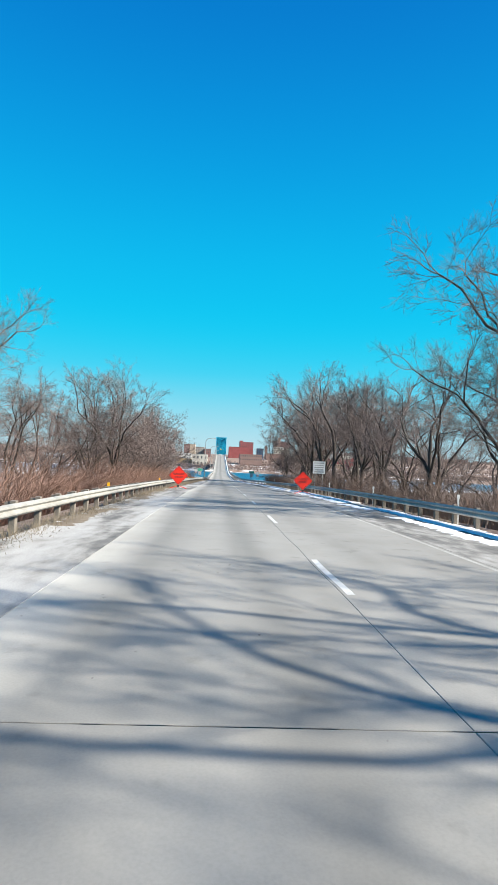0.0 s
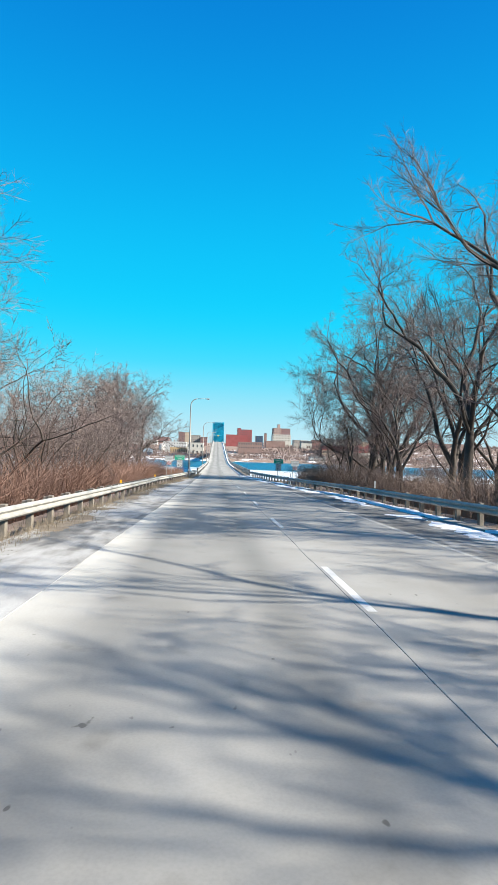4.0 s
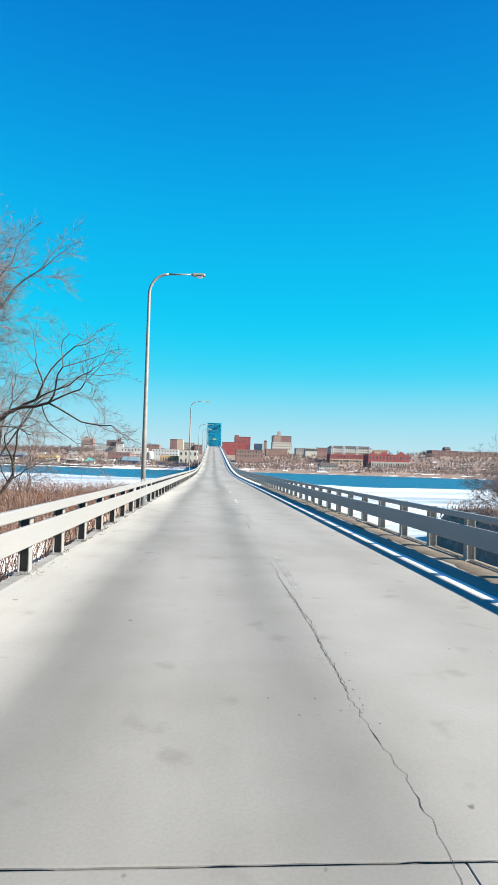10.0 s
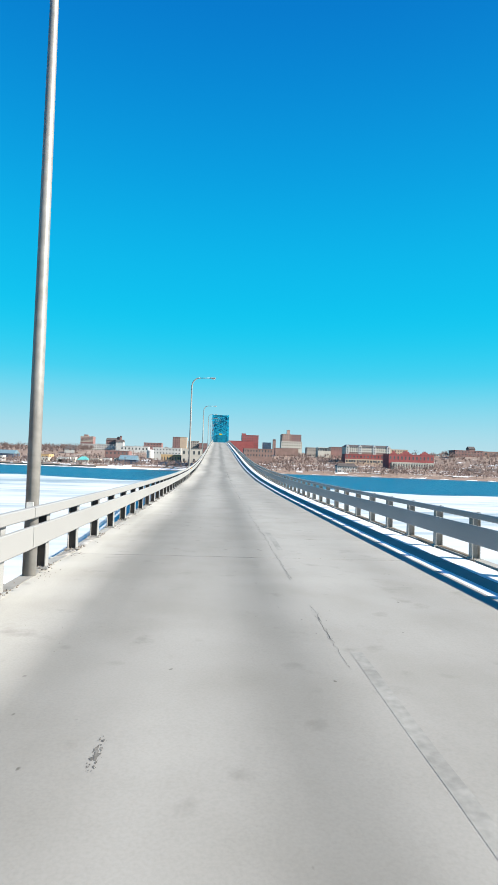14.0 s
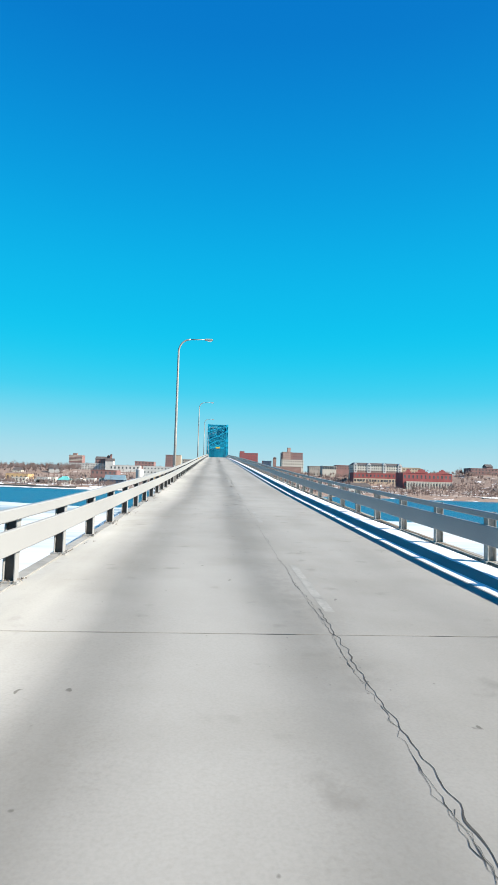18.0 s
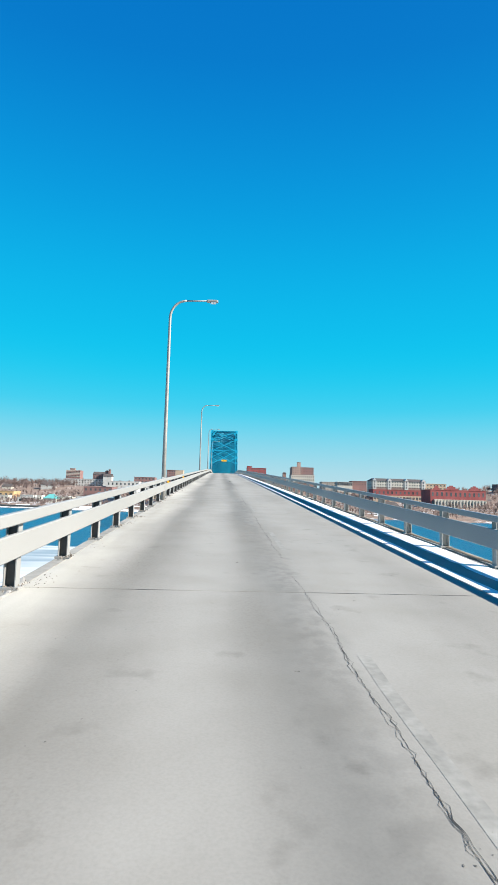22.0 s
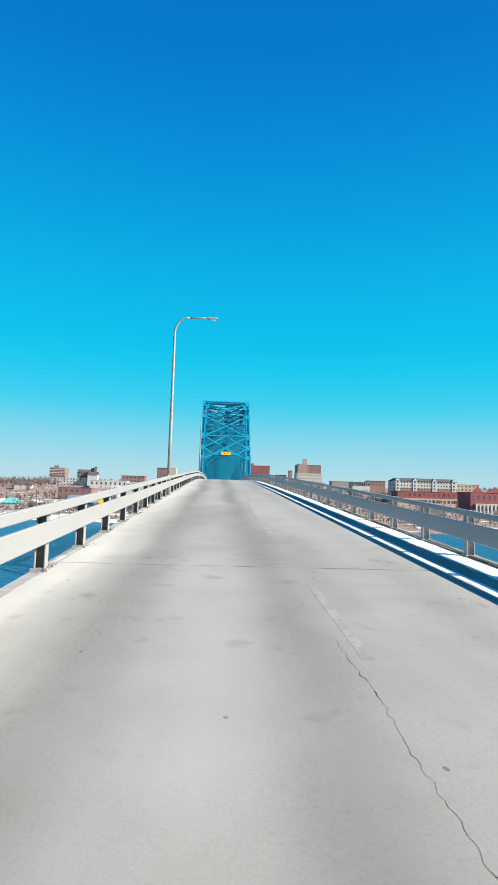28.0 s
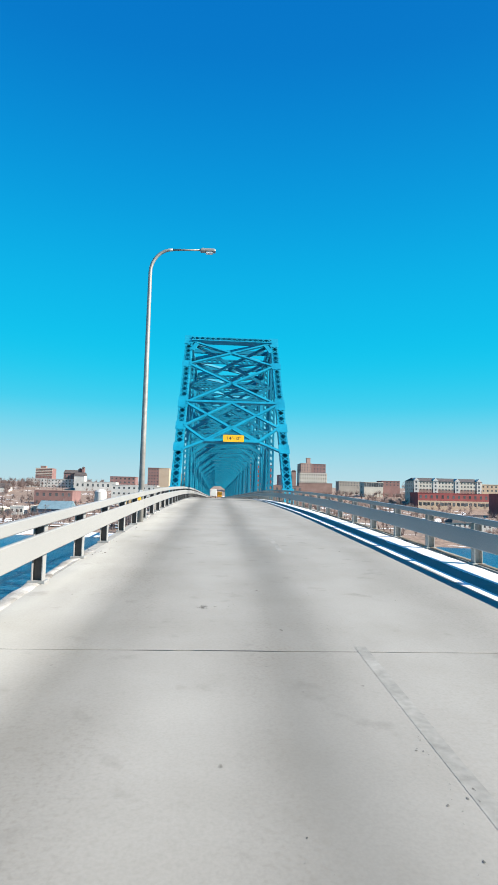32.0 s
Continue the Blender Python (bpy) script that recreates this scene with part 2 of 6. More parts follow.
MAT = {
    "road": concrete_road("worn concrete"),
    "patch": two_tone("asphalt patch", (0.07, 0.07, 0.07), (0.16, 0.155, 0.15), 4, 60, 0.9),
    "paint": two_tone("worn white paint", (0.418, 0.418, 0.403), (0.623, 0.623, 0.608), 2.5, 30, 0.7),
    "paint_worn": two_tone("nearly worn off white paint", (0.289, 0.285, 0.258), (0.418, 0.414, 0.388), 1.6, 14, 0.8),
    "paint_ghost": two_tone("last traces of white paint", (0.195, 0.192, 0.178), (0.270, 0.266, 0.247), 2.2, 14, 0.85),
    "crack": two_tone("open crack", (0.025, 0.024, 0.022), (0.07, 0.068, 0.064), 4, 60, 0.95),
    "dirt": two_tone("roadside grit and dead grass", (0.091, 0.068, 0.046), (0.205, 0.167, 0.122), 1.2, 14, 0.95, bump=0.6),
    "rail": two_tone("painted beige steel", (0.247, 0.247, 0.245), (0.276, 0.276, 0.274), 0.25, 120, 0.55, bump=0.02),
    "post": two_tone("weathered grey steel", (0.228, 0.228, 0.220), (0.350, 0.350, 0.334), 2.0, 20, 0.6, bump=0.1),
    # left post webs: beige steel with the beams' shade put into the colour
    "web_shade": two_tone("post steel with shade painted in", (0.05, 0.042, 0.036), (0.12, 0.10, 0.088), 2.0, 20, 0.7, bump=0.1),
    "galv": two_tone("dull galvanised steel", (0.25, 0.245, 0.228), (0.36, 0.352, 0.325), 1.5, 18, 0.6, 0.1, 0.08),
    "wood": two_tone("grey weathered wood", (0.106, 0.091, 0.076), (0.205, 0.182, 0.152), 3.0, 30, 0.85),
    "pole": two_tone("dull aluminium", (0.22, 0.215, 0.205), (0.31, 0.30, 0.285), 0.6, 8, 0.5, 0.25, 0.05),
    "lens": two_tone("lamp glass", (0.65, 0.66, 0.66), (0.75, 0.76, 0.76), 5, 30, 0.2, bump=0.0),
    "teal": two_tone("teal bridge paint", (0.000, 0.165, 0.270), (0.004, 0.245, 0.375), 0.6, 10, 0.42, bump=0.05),
    "orange": two_tone("fluorescent orange vinyl", (0.62, 0.010, 0.001), (0.68, 0.015, 0.002), 1.5, 15, 0.75, bump=0.0),
    "black": two_tone("black paint", (0.015, 0.015, 0.015), (0.03, 0.03, 0.03), 2, 20, 0.5, bump=0.0),
    "green": two_tone("green sign sheeting", (0.000, 0.274, 0.160), (0.000, 0.319, 0.190), 1.0, 10, 0.4, bump=0.0),
    "white": two_tone("white sign sheeting", (0.547, 0.555, 0.547), (0.608, 0.608, 0.600), 1.0, 10, 0.4, bump=0.0),
    "red": two_tone("red sign sheeting", (0.342, 0.015, 0.015), (0.418, 0.023, 0.023), 1.0, 10, 0.4, bump=0.0),
    "yellow": two_tone("yellow sign sheeting", (0.85, 0.42, 0.01), (0.90, 0.48, 0.02), 1.0, 10, 0.4, bump=0.0),
    "bark": two_tone("grey brown bark", (0.022, 0.018, 0.016), (0.078, 0.065, 0.056), 1.2, 22, 0.9, bump=0.5),
    "twig": two_tone("thin brown twigs", (0.085, 0.062, 0.056), (0.215, 0.165, 0.150), 0.3, 6, 0.85, bump=0.0, random_tint=0.2),
    "brush": two_tone("dry red brown brush", (0.150, 0.082, 0.058), (0.300, 0.178, 0.130), 0.12, 1.5, 0.9, bump=0.0),
    "brush_dull": two_tone("dry grey brown brush", (0.095, 0.064, 0.050), (0.215, 0.150, 0.118), 0.12, 1.5, 0.9, bump=0.0),
    "snow": two_tone("old snow", (0.68, 0.70, 0.72), (0.80, 0.80, 0.80), 0.5, 8, 0.6, bump=0.3),
    "old_snow": two_tone("dirty old snow", (0.14, 0.125, 0.105), (0.44, 0.43, 0.41), 2.6, 26, 0.95, bump=0.6),
    "pier": two_tone("stained pier concrete", (0.213, 0.205, 0.190), (0.319, 0.312, 0.289), 0.4, 6, 0.85),
}


def ground_material():
    m, n, l, p = material("winter ground", 0.95)
    big = noise_of(n, l, 0.035, 8.0)
    mid = noise_of(n, l, 0.4, 6.0)
    grass = ramp_of(n, l, mid, ((0.3, (0.125, 0.090, 0.068)), (0.55, (0.225, 0.158, 0.124)), (0.75, (0.285, 0.214, 0.168))))
    snow = ramp_of(n, l, math_of(n, l, "MULTIPLY_ADD", mid, 0.35, math_of(n, l, "MULTIPLY", big, 0.75)),
                   ((0.655, (0, 0, 0)), (0.72, (1, 1, 1))))
    l.new(blend(n, l, snow, grass, (0.82, 0.83, 0.85)), p.inputs["Base Color"])
    bump_of(n, l, p, noise_of(n, l, 3.0, 8.0), 0.8, 0.1)
    return m


def ice_material():
    m, n, l, p = material("snow-covered river ice", 0.6)
    a = noise_of(n, l, 0.05, 7.0, (0.25, 1.0, 1.0))
    b = noise_of(n, l, 0.25, 6.0, (0.2, 1.0, 1.0))
    f = math_of(n, l, "MULTIPLY_ADD", a, 0.6, math_of(n, l, "MULTIPLY", b, 0.4))
    col = ramp_of(n, l, f, ((0.38, (0.22, 0.28, 0.32)), (0.46, (0.36, 0.41, 0.44)), (0.52, (0.47, 0.50, 0.52)), (0.7, (0.60, 0.62, 0.62))))
    l.new(col, p.inputs["Base Color"])
    bump_of(n, l, p, b, 0.3, 0.05)
    return m


def water_material():
    m, n, l, p = material("open river water", 0.30)
    p.inputs["Base Color"].default_value = (0.004, 0.075, 0.150, 1)
    p.inputs["IOR"].default_value = 1.25
    bump_of(n, l, p, noise_of(n, l, 0.9, 6.0, (0.6, 1.0, 1.0)), 1.0, 0.5)
    return m


def shoulder_material(name, shift):
    """Old asphalt, dark where bare and pale where salt and dry grit lie on it."""
    m, n, l, p = material(name, 0.9)
    a = noise_of(n, l, 0.55, 7.0, (1.0, 0.22, 1.0))
    b = noise_of(n, l, 3.5, 6.0, (1.0, 0.35, 1.0))
    f = math_of(n, l, "ADD", math_of(n, l, "MULTIPLY_ADD", a, 0.7, math_of(n, l, "MULTIPLY", b, 0.3)), shift)
    col = ramp_of(n, l, f, ((0.36, (0.085, 0.083, 0.080)), (0.43, (0.16, 0.155, 0.145)), (0.47, (0.25, 0.243, 0.226)), (0.53, (0.33, 0.325, 0.31)), (0.66, (0.42, 0.415, 0.40))))
    grit = noise_of(n, l, 45.0, 5.0)
    l.new(blend(n, l, 1.0, col, ramp_of(n, l, grit, ((0.3, (0.8, 0.8, 0.8)), (0.65, (1.08, 1.08, 1.08)))), "MULTIPLY"), p.inputs["Base Color"])
    bump_of(n, l, p, grit, 0.15, 0.008)
    return m


MAT["shoulder_salt"], MAT["shoulder"] = shoulder_material("salted shoulder", -0.015), shoulder_material("asphalt shoulder", -0.05)
MAT["ground"], MAT["ice"], MAT["water"] = ground_material(), ice_material(), water_material()


# ---- mesh helpers ----
class Shape:
    """Gathers vertices and faces for one mesh."""

    def __init__(self):
        self.v, self.f = [], []

    def add(self, verts, faces):
        k = len(self.v)
        self.v.extend(tuple(p) for p in verts)
        self.f.extend(tuple(i + k for i in q) for q in faces)
        return self

    def box(self, x0, y0, z0, x1, y1, z1):
        v = [(x, y, z) for z in (z0, z1) for y in (y0, y1) for x in (x0, x1)]
        return self.add(v, ((0, 2, 3, 1), (4, 5, 7, 6), (0, 1, 5, 4), (2, 6, 7, 3), (0, 4, 6, 2), (1, 3, 7, 5)))

    def bevel_box(self, x0, y0, z0, x1, y1, z1, b):
        """A box whose four upright edges and top rim are chamfered by b."""
        ring = lambda e, z: [(x0 + e + b, y0 + e, z), (x1 - e - b, y0 + e, z), (x1 - e, y0 + e + b, z), (x1 - e, y1 - e - b, z),
                             (x1 - e - b, y1 - e, z), (x0 + e + b, y1 - e, z), (x0 + e, y1 - e - b, z), (x0 + e, y0 + e + b, z)]
        v = ring(0, z0) + ring(0, z1 - b) + ring(b, z1)
        f = [tuple(range(7, -1, -1)), tuple(range(16, 24))]
        for r in (0, 8):
            f += [(r + i, r + (i + 1) % 8, r + 8 + (i + 1) % 8, r + 8 + i) for i in range(8)]
        return self.add(v, f)

    def beam(self, p, q, w, d, up=(0, 0, 1)):
        """A rectangular bar from p to q: w across, d along up."""
        p, q = Vector(p), Vector(q)
        t = (q - p).normalized()
        s = t.cross(Vector(up))
        if s.length < 1e-4:
            s = t.cross(Vector((1, 0, 0)))
        s.normalize()
        u = s.cross(t)
        a, b = s * (w / 2), u * (d / 2)
        v = [p - a - b, p + a - b, p + a + b, p - a + b, q - a - b, q + a - b, q + a + b, q - a + b]
        return self.add(v, ((3, 2, 1, 0), (4, 5, 6, 7), (0, 1, 5, 4), (1, 2, 6, 5), (2, 3, 7, 6), (3, 0, 4, 7)))

    def tube(self, pts, radii, sides=8, cap=True):
        k = len(self.v)
        n = len(pts)
        ref = Vector((0.31, 0.93, 0.2))
        for i, p in enumerate(pts):
            t = (Vector(pts[min(i + 1, n - 1)]) - Vector(pts[max(i - 1, 0)])).normalized()
            s = t.cross(ref).normalized()
            u = s.cross(t)
            for j in range(sides):
                a = 2 * math.pi * j / sides
                self.v.append(tuple(Vector(p) + (s * math.cos(a) + u * math.sin(a)) * radii[i]))
        for i in range(n - 1):
            for j in range(sides):
                a, b = k + i * sides + j, k + i * sides + (j + 1) % sides
                self.f.append((a, b, b + sides, a + sides))
        if cap:
            self.f.append(tuple(k + j for j in range(sides - 1, -1, -1)))
            self.f.append(tuple(k + (n - 1) * sides + j for j in range(sides)))
        return self

    def laced(self, p, q, w, d, out, pitch=0.62, plate=0.02, bar=0.085):
        """A built-up member: two solid side plates d deep, w apart, joined on both faces by crossed lacing bars."""
        p, q, o = Vector(p), Vector(q), Vector(out).normalized()
        t = (q - p).normalized()
        s = t.cross(o).normalized()
        o = s.cross(t)
        L = (q - p).length
        for e in (-1, 1):
            self.beam(p + s * e * w / 2, q + s * e * w / 2, plate * 2, d, o)
            for g in (-1, 1):
                c = s * e * (w / 2 - 0.06) + o * g * (d / 2)
                self.beam(p + c, q + c, 0.15, plate, o)
        k = max(2, int(L / pitch))
        for g in (-1, 1):
            for i in range(k):
                a, b = p + t * (L * i / k), p + t * (L * (i + 1) / k)
                c = o * g * (d / 2 + 0.012)
                self.beam(a - s * w / 2 + c, b + s * w / 2 + c, bar, 0.02, o)
                self.beam(a + s * w / 2 + c * 1.06, b - s * w / 2 + c * 1.06, bar, 0.02, o)
        return self

    def mesh(self, name, mat, smooth=False):
        me = bpy.data.meshes.new(name)
        me.from_pydata(self.v, [], self.f)
        me.materials.append(mat)
        if smooth:
            me.polygons.foreach_set("use_smooth", [True] * len(me.polygons))
        me.update()
        return me


def part(name, shape, mat, parent=None, label="", smooth=False, at=None):
    me = shape if isinstance(shape, bpy.types.Mesh) else shape.mesh(name, mat, smooth)
    ob = new(name, me)
    if parent is not None:
        ob.parent = parent
    if at is not None:
        ob.matrix_basis = at
    if label:
        tagged(ob, label)
    return ob


def thing(name, label, category, at=None, group="", kind=""):
    ob = new(name)
    ob.empty_display_size = 0.2
    if at is not None:
        ob.matrix_basis = at
    return tagged(ob, label, category, group, kind)


def lettering(name, text, size, mat, parent, at, squash=1.0):
    c = bpy.data.curves.new(name, "FONT")
    c.body, c.size, c.align_x, c.align_y, c.extrude = text, size, "CENTER", "CENTER", 0.002
    tmp = bpy.data.objects.new(name, c)
    scene.collection.objects.link(tmp)
    me = bpy.data.meshes.new_from_object(tmp.evaluated_get(bpy.context.evaluated_depsgraph_get()))
    bpy.data.objects.remove(tmp)
    me.materials.clear()
    me.materials.append(mat)
    ob = new(name, me)
    ob.parent = parent
    ob.matrix_basis = at @ pose(0, 0, 0, 90, 0, 0) @ Matrix.Diagonal((squash, 1, 1, 1))
    return ob


# ---- plan ----
GRADE = ((-60, 0.430), (-40, 0.446), (-20, 0.498), (0, 0.450), (20, 0.224), (40, -0.154), (60, -0.636), (80, -1.173), (100, -1.711), (120, -2.193),
         (140, -2.562), (160, -2.817), (180, -3.004), (200, -3.172), (220, -3.341), (240, -3.499), (260, -3.568), (280, -3.416), (300, -2.924),
         (320, -2.110), (340, -1.113), (360, -0.064), (380, 0.980), (400, 2.010), (420, 3.028), (440, 4.035), (460, 5.031), (480, 6.011),
         (500, 6.965), (520, 7.820), (540, 8.380), (560, 8.630), (580, 8.590), (600, 8.370), (640, 7.910), (700, 7.230), (760, 6.590), (820, 5.990),
         (980, 4.510))
GY, GZ = [g[0] for g in GRADE], [g[1] for g in GRADE]
WATER = -12.3


def deck(y):
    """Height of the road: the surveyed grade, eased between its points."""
    return float((np.interp(y - 6, GY, GZ) + np.interp(y + 6, GY, GZ) + 2 * np.interp(y, GY, GZ)) / 4)


def left_edge(y):
    return float(np.interp(y, (112, 150), (-4.60, -2.72)))


def right_edge(y):
    return float(np.interp(y, (100, 150), (9.0, 5.20)))


def left_joint(y):
    """Where the slab meets the shoulder."""
    return -2.28 + 0.02 * noise.noise((y / 3.0, 1.0, 0.0))


def right_joint(y):
    return float(np.interp(y, (120, 150), (5.66, 4.75))) + 0.02 * noise.noise((y / 3.0, 2.0, 0.0))


def lane(y):
    """The joint between the two lanes, a little crooked as cast and cracked."""
    return float(np.interp(y, (105, 160), (1.92, 1.28))) + 0.03 * noise.noise((y / 2.5, 8.0, 0.0))


def shore(x):
    return 778 - 0.22 * x + 10 * math.sin(x / 60)


def smooth(a, b, t):
    t = min(1.0, max(0.0, (t - a) / (b - a)))
    return t * t * (3 - 2 * t)


def terrain(x, y):
    n1 = noise.noise((x / 40, y / 40, 0.3))
    n2 = noise.noise((x / 9, y / 9, 4.0))
    # near bank: bottomland, with spits that reach further out on either side
    if x < 0:
        reach = 160 + 88 * smooth(-5, -11, x) + 70 * smooth(-28, -60, x) + 8 * n1
    else:
        reach = 160 + 92 * smooth(18, 36, x) + 6 * n1
    land = -7.0 + 0.9 * n1 + 0.3 * n2 - 1.6 * smooth(reach - 150, reach - 30, y)
    # low berms on the spits beside the bridge
    berm = 2.6 * smooth(-5.5, -9, x) * (1 - smooth(-26, -46, x)) if x < 0 else 1.6 * smooth(22, 32, x)
    land += berm * smooth(140, 165, y)
    z = land + (-16.0 - land) * smooth(reach - 10, reach + 10, y)
    # embankment of the approach
    c = 2.2
    top = deck(min(max(y, -60), 152)) - 0.42
    bank = smooth(8.0, 24.0, abs(x - c)) if x < c else smooth(9.5, 27.0, abs(x - c))
    hold = 1 - smooth(148, 158, y)
    if y < 165:
        z = max(z, z + (top - z) * (1 - bank) * hold)
    # far bank: river wall, bench and bluff
    s = y - shore(x)
    if s > -30:
        far = -11.6 + 2.6 * smooth(0, 14, s) + 5 * smooth(60, 200, s) + 14 * smooth(190, 420, s) + 12 * smooth(420, 900, s)
        far += (2.0 * n1 + 0.8 * n2) * smooth(60, 200, s)
        far += 10 * smooth(285, 360, x) * smooth(60, 220, s) * (1 - 0.6 * smooth(300, 500, s))
        z += (far - z) * smooth(-30, 2, s)
    return z


def axis(lo, hi, step, grow, end):
    a = list(np.arange(lo, hi + step / 2, step))
    s = step
    while a[-1] < end:
        s *= grow
        a.append(a[-1] + s)
    return a


gx = axis(0, 70, 2.5, 1.12, 4200)
gx = [-x for x in gx[:0:-1]] + gx
gy = axis(-40, 1150, 6.0, 1.15, 4600)
back, s = [], 6.0
while not back or back[-1] > -2500:
    s *= 1.25
    back.append((back[-1] if back else -40) - s)
gy = back[::-1] + gy
sh = Shape()
sh.v = [(x, y, terrain(x, y)) for y in gy for x in gx]
nx = len(gx)
sh.f = [(j * nx + i, j * nx + i + 1, (j + 1) * nx + i + 1, (j + 1) * nx + i) for j in range(len(gy) - 1) for i in range(nx - 1)]
tagged(part("ground", sh, MAT["ground"], smooth=True), "brown winter ground with patches of old snow", "ground", kind="structure")

# river
sh = Shape().add([(-4300, -2400, WATER), (4300, -2400, WATER), (4300, 1300, WATER), (-4300, 1300, WATER)], ((0, 1, 2, 3),))
tagged(part("water", sh, MAT["water"]), "deep blue open river water near the far bank", "river", kind="structure")
# ice sheet: a ragged outer edge towards the channel
edge = []
xs = [x * 9.0 for x in range(-220, 221)]
for x in xs:
    base = float(np.interp(x, (-300, -105, -45, 0, 50, 80, 110, 300), (560, 540, 503, 490, 468, 442, 446, 430)))
    edge.append((x, base + 10 * noise.noise((x / 70, 1.7, 0)) + 6 * noise.noise((x / 14, 5.1, 0)), WATER + 0.06))
sh = Shape()
sh.v = [(x, 90.0, WATER + 0.06) for x in xs] + edge + [(p[0], p[1], WATER - 0.05) for p in edge]
m = len(xs)
sh.f = [(i, i + 1, m + i + 1, m + i) for i in range(m - 1)] + [(m + i, m + i + 1, 2 * m + i + 1, 2 * m + i) for i in range(m - 1)]
tagged(part("ice_sheet", sh, MAT["ice"]), "snow-covered white ice sheet on the frozen river", "ice", kind="structure")

# ---- road ----
road = thing("road", "pale worn concrete road with dark tyre tracks and salt film", "road", kind="structure")


def slab(y0, y1, xa, xb, gap=0.008):
    """One cast slab, following the grade, with slightly rounded joints."""
    sh = Shape()
    n = 12
    ys = [y0 + gap] + [y0 + gap + 0.012] + [y0 + (y1 - y0) * i / n for i in range(1, n)] + [y1 - gap - 0.012, y1 - gap]
    for k, y in enumerate(ys):
        drop = 0.003 if k in (0, len(ys) - 1) else 0.0
        a, b, z = xa(y) + 0.0015, xb(y) - 0.0015, deck(y)
        sh.v += [(a, y, z - 0.3), (a, y, z - drop - 0.005), (a + 0.006, y, z - drop), (b - 0.006, y, z - drop), (b, y, z - drop - 0.005), (b, y, z - 0.3)]
    r = len(ys)
    for k in range(r - 1):
        sh.f += [(k * 6 + i, k * 6 + i + 1, k * 6 + i + 7, k * 6 + i + 6) for i in range(5)]
        sh.f.append((k * 6 + 5, k * 6, k * 6 + 6, k * 6 + 11))
    sh.f += [(5, 4, 3, 2, 1, 0), tuple((r - 1) * 6 + i for i in range(6))]
    sh.f = [tuple(reversed(q)) for q in sh.f]
    return sh


JOINT_AT = (186.7, 235.8, 283.8, 331.5, 382.2, 432.0, 481.5, 531.5)
SLAB_YS = [186.7 - 12.3 * i for i in range(20, 0, -1)]
for a, c in zip(JOINT_AT, JOINT_AT[1:]):
    SLAB_YS += [a + (c - a) * i / 4 for i in range(4)]
SLAB_YS += [531.5 + 12.2 * i for i in range(37)]
for y in (174.9, 224.5, 362.5, 459.4, 499.2, 517.5):   # joints out of the even step
    SLAB_YS[min(range(len(SLAB_YS)), key=lambda i: abs(SLAB_YS[i] - y))] = y
for y0, y1 in zip(SLAB_YS, SLAB_YS[1:]):
    if y0 < 150:
        part("slab", slab(y0, y1, left_joint, lane), MAT["road"], road)
        part("slab", slab(y0, y1, lane, right_joint), MAT["road"], road)
        part("shoulder", slab(y0, y1, left_edge, left_joint), MAT["shoulder_salt"], road, "salt-white worn shoulder with dark patches")
        part("shoulder", slab(y0, y1, right_joint, right_edge), MAT["shoulder"], road, "grey asphalt shoulder")
    else:
        part("slab", slab(y0, y1, left_edge, right_edge), MAT["road"], road)


def strip(y0, y1, xc, w, lift, steps=3):
    """A thin painted or laid strip that lies on the road."""
    sh = Shape()
    for i in range(steps + 1):
        y = y0 + (y1 - y0) * i / steps
        for e in (-1, 1):
            sh.v.append((xc(y) + e * w / 2 + 0.008 * noise.noise((y * 3, e, 1)), y, deck(y) + lift))
    sh.f = [(2 * i, 2 * i + 1, 2 * i + 3, 2 * i + 2) for i in range(steps)]
    return sh


DASHES = ((-6, -57.5), (0, 6.5), (4, 49.7), (9, 98.7), (11, 119.5), (16, 167.8), (24, 246.7), (37, 376.6), (39, 396.8), (46, 464.3), (96, 966.0))
for k in range(-6, 97):
    y = float(np.interp(k, [d[0] for d in DASHES], [d[1] for d in DASHES]))
    if 398 < y < 424:   # worn away with the broken surface
        continue
    part("lane_dash", strip(y, y + 3.2, lambda v: lane(v) + 0.12, 0.12, 0.0016, 8), MAT["paint" if y < 112 else "paint_worn" if 184 < y < 215 else "paint_ghost"], road, "worn white lane dash")
part("edge_line", strip(-58, 104, lambda v: right_joint(v) - 0.14, 0.10, 0.0016, 80), MAT["paint_worn"], road, "faded white edge line")

# dark sealant in the transverse joints, and cracks along the middle of the deck
for y in SLAB_YS[1:-1]:
    wide = 0.010 if any(abs(y - q) < 0.3 for q in JOINT_AT + (362.5, 459.4)) else 0.005
    sh = Shape()
    n = 90 if y < 560 else 8
    xa, xb = (left_edge(y), right_edge(y)) if y > 150 else (left_joint(y), right_joint(y))
    for i in range(n + 1):
        x = xa + (xb - xa) * i / n
        w = wide * max(0.12, 0.55 + 1.6 * noise.noise((x * 2.3, y, 0.0)))
        c = y + 0.012 * noise.noise((x * 1.1, y, 5.0)) + 0.008 * noise.noise((x * 7, y, 2.0))
        sh.v += [(x, c - w, deck(y) + 0.0014), (x, c + w, deck(y) + 0.0014)]
    sh.f = [(2 * i, 2 * i + 2, 2 * i + 3, 2 * i + 1) for i in range(n) if noise.noise((sh.v[2 * i][0] * 0.8, y, 9.0)) > -0.32]
    part("joint_seal", sh, MAT["patch"], road)
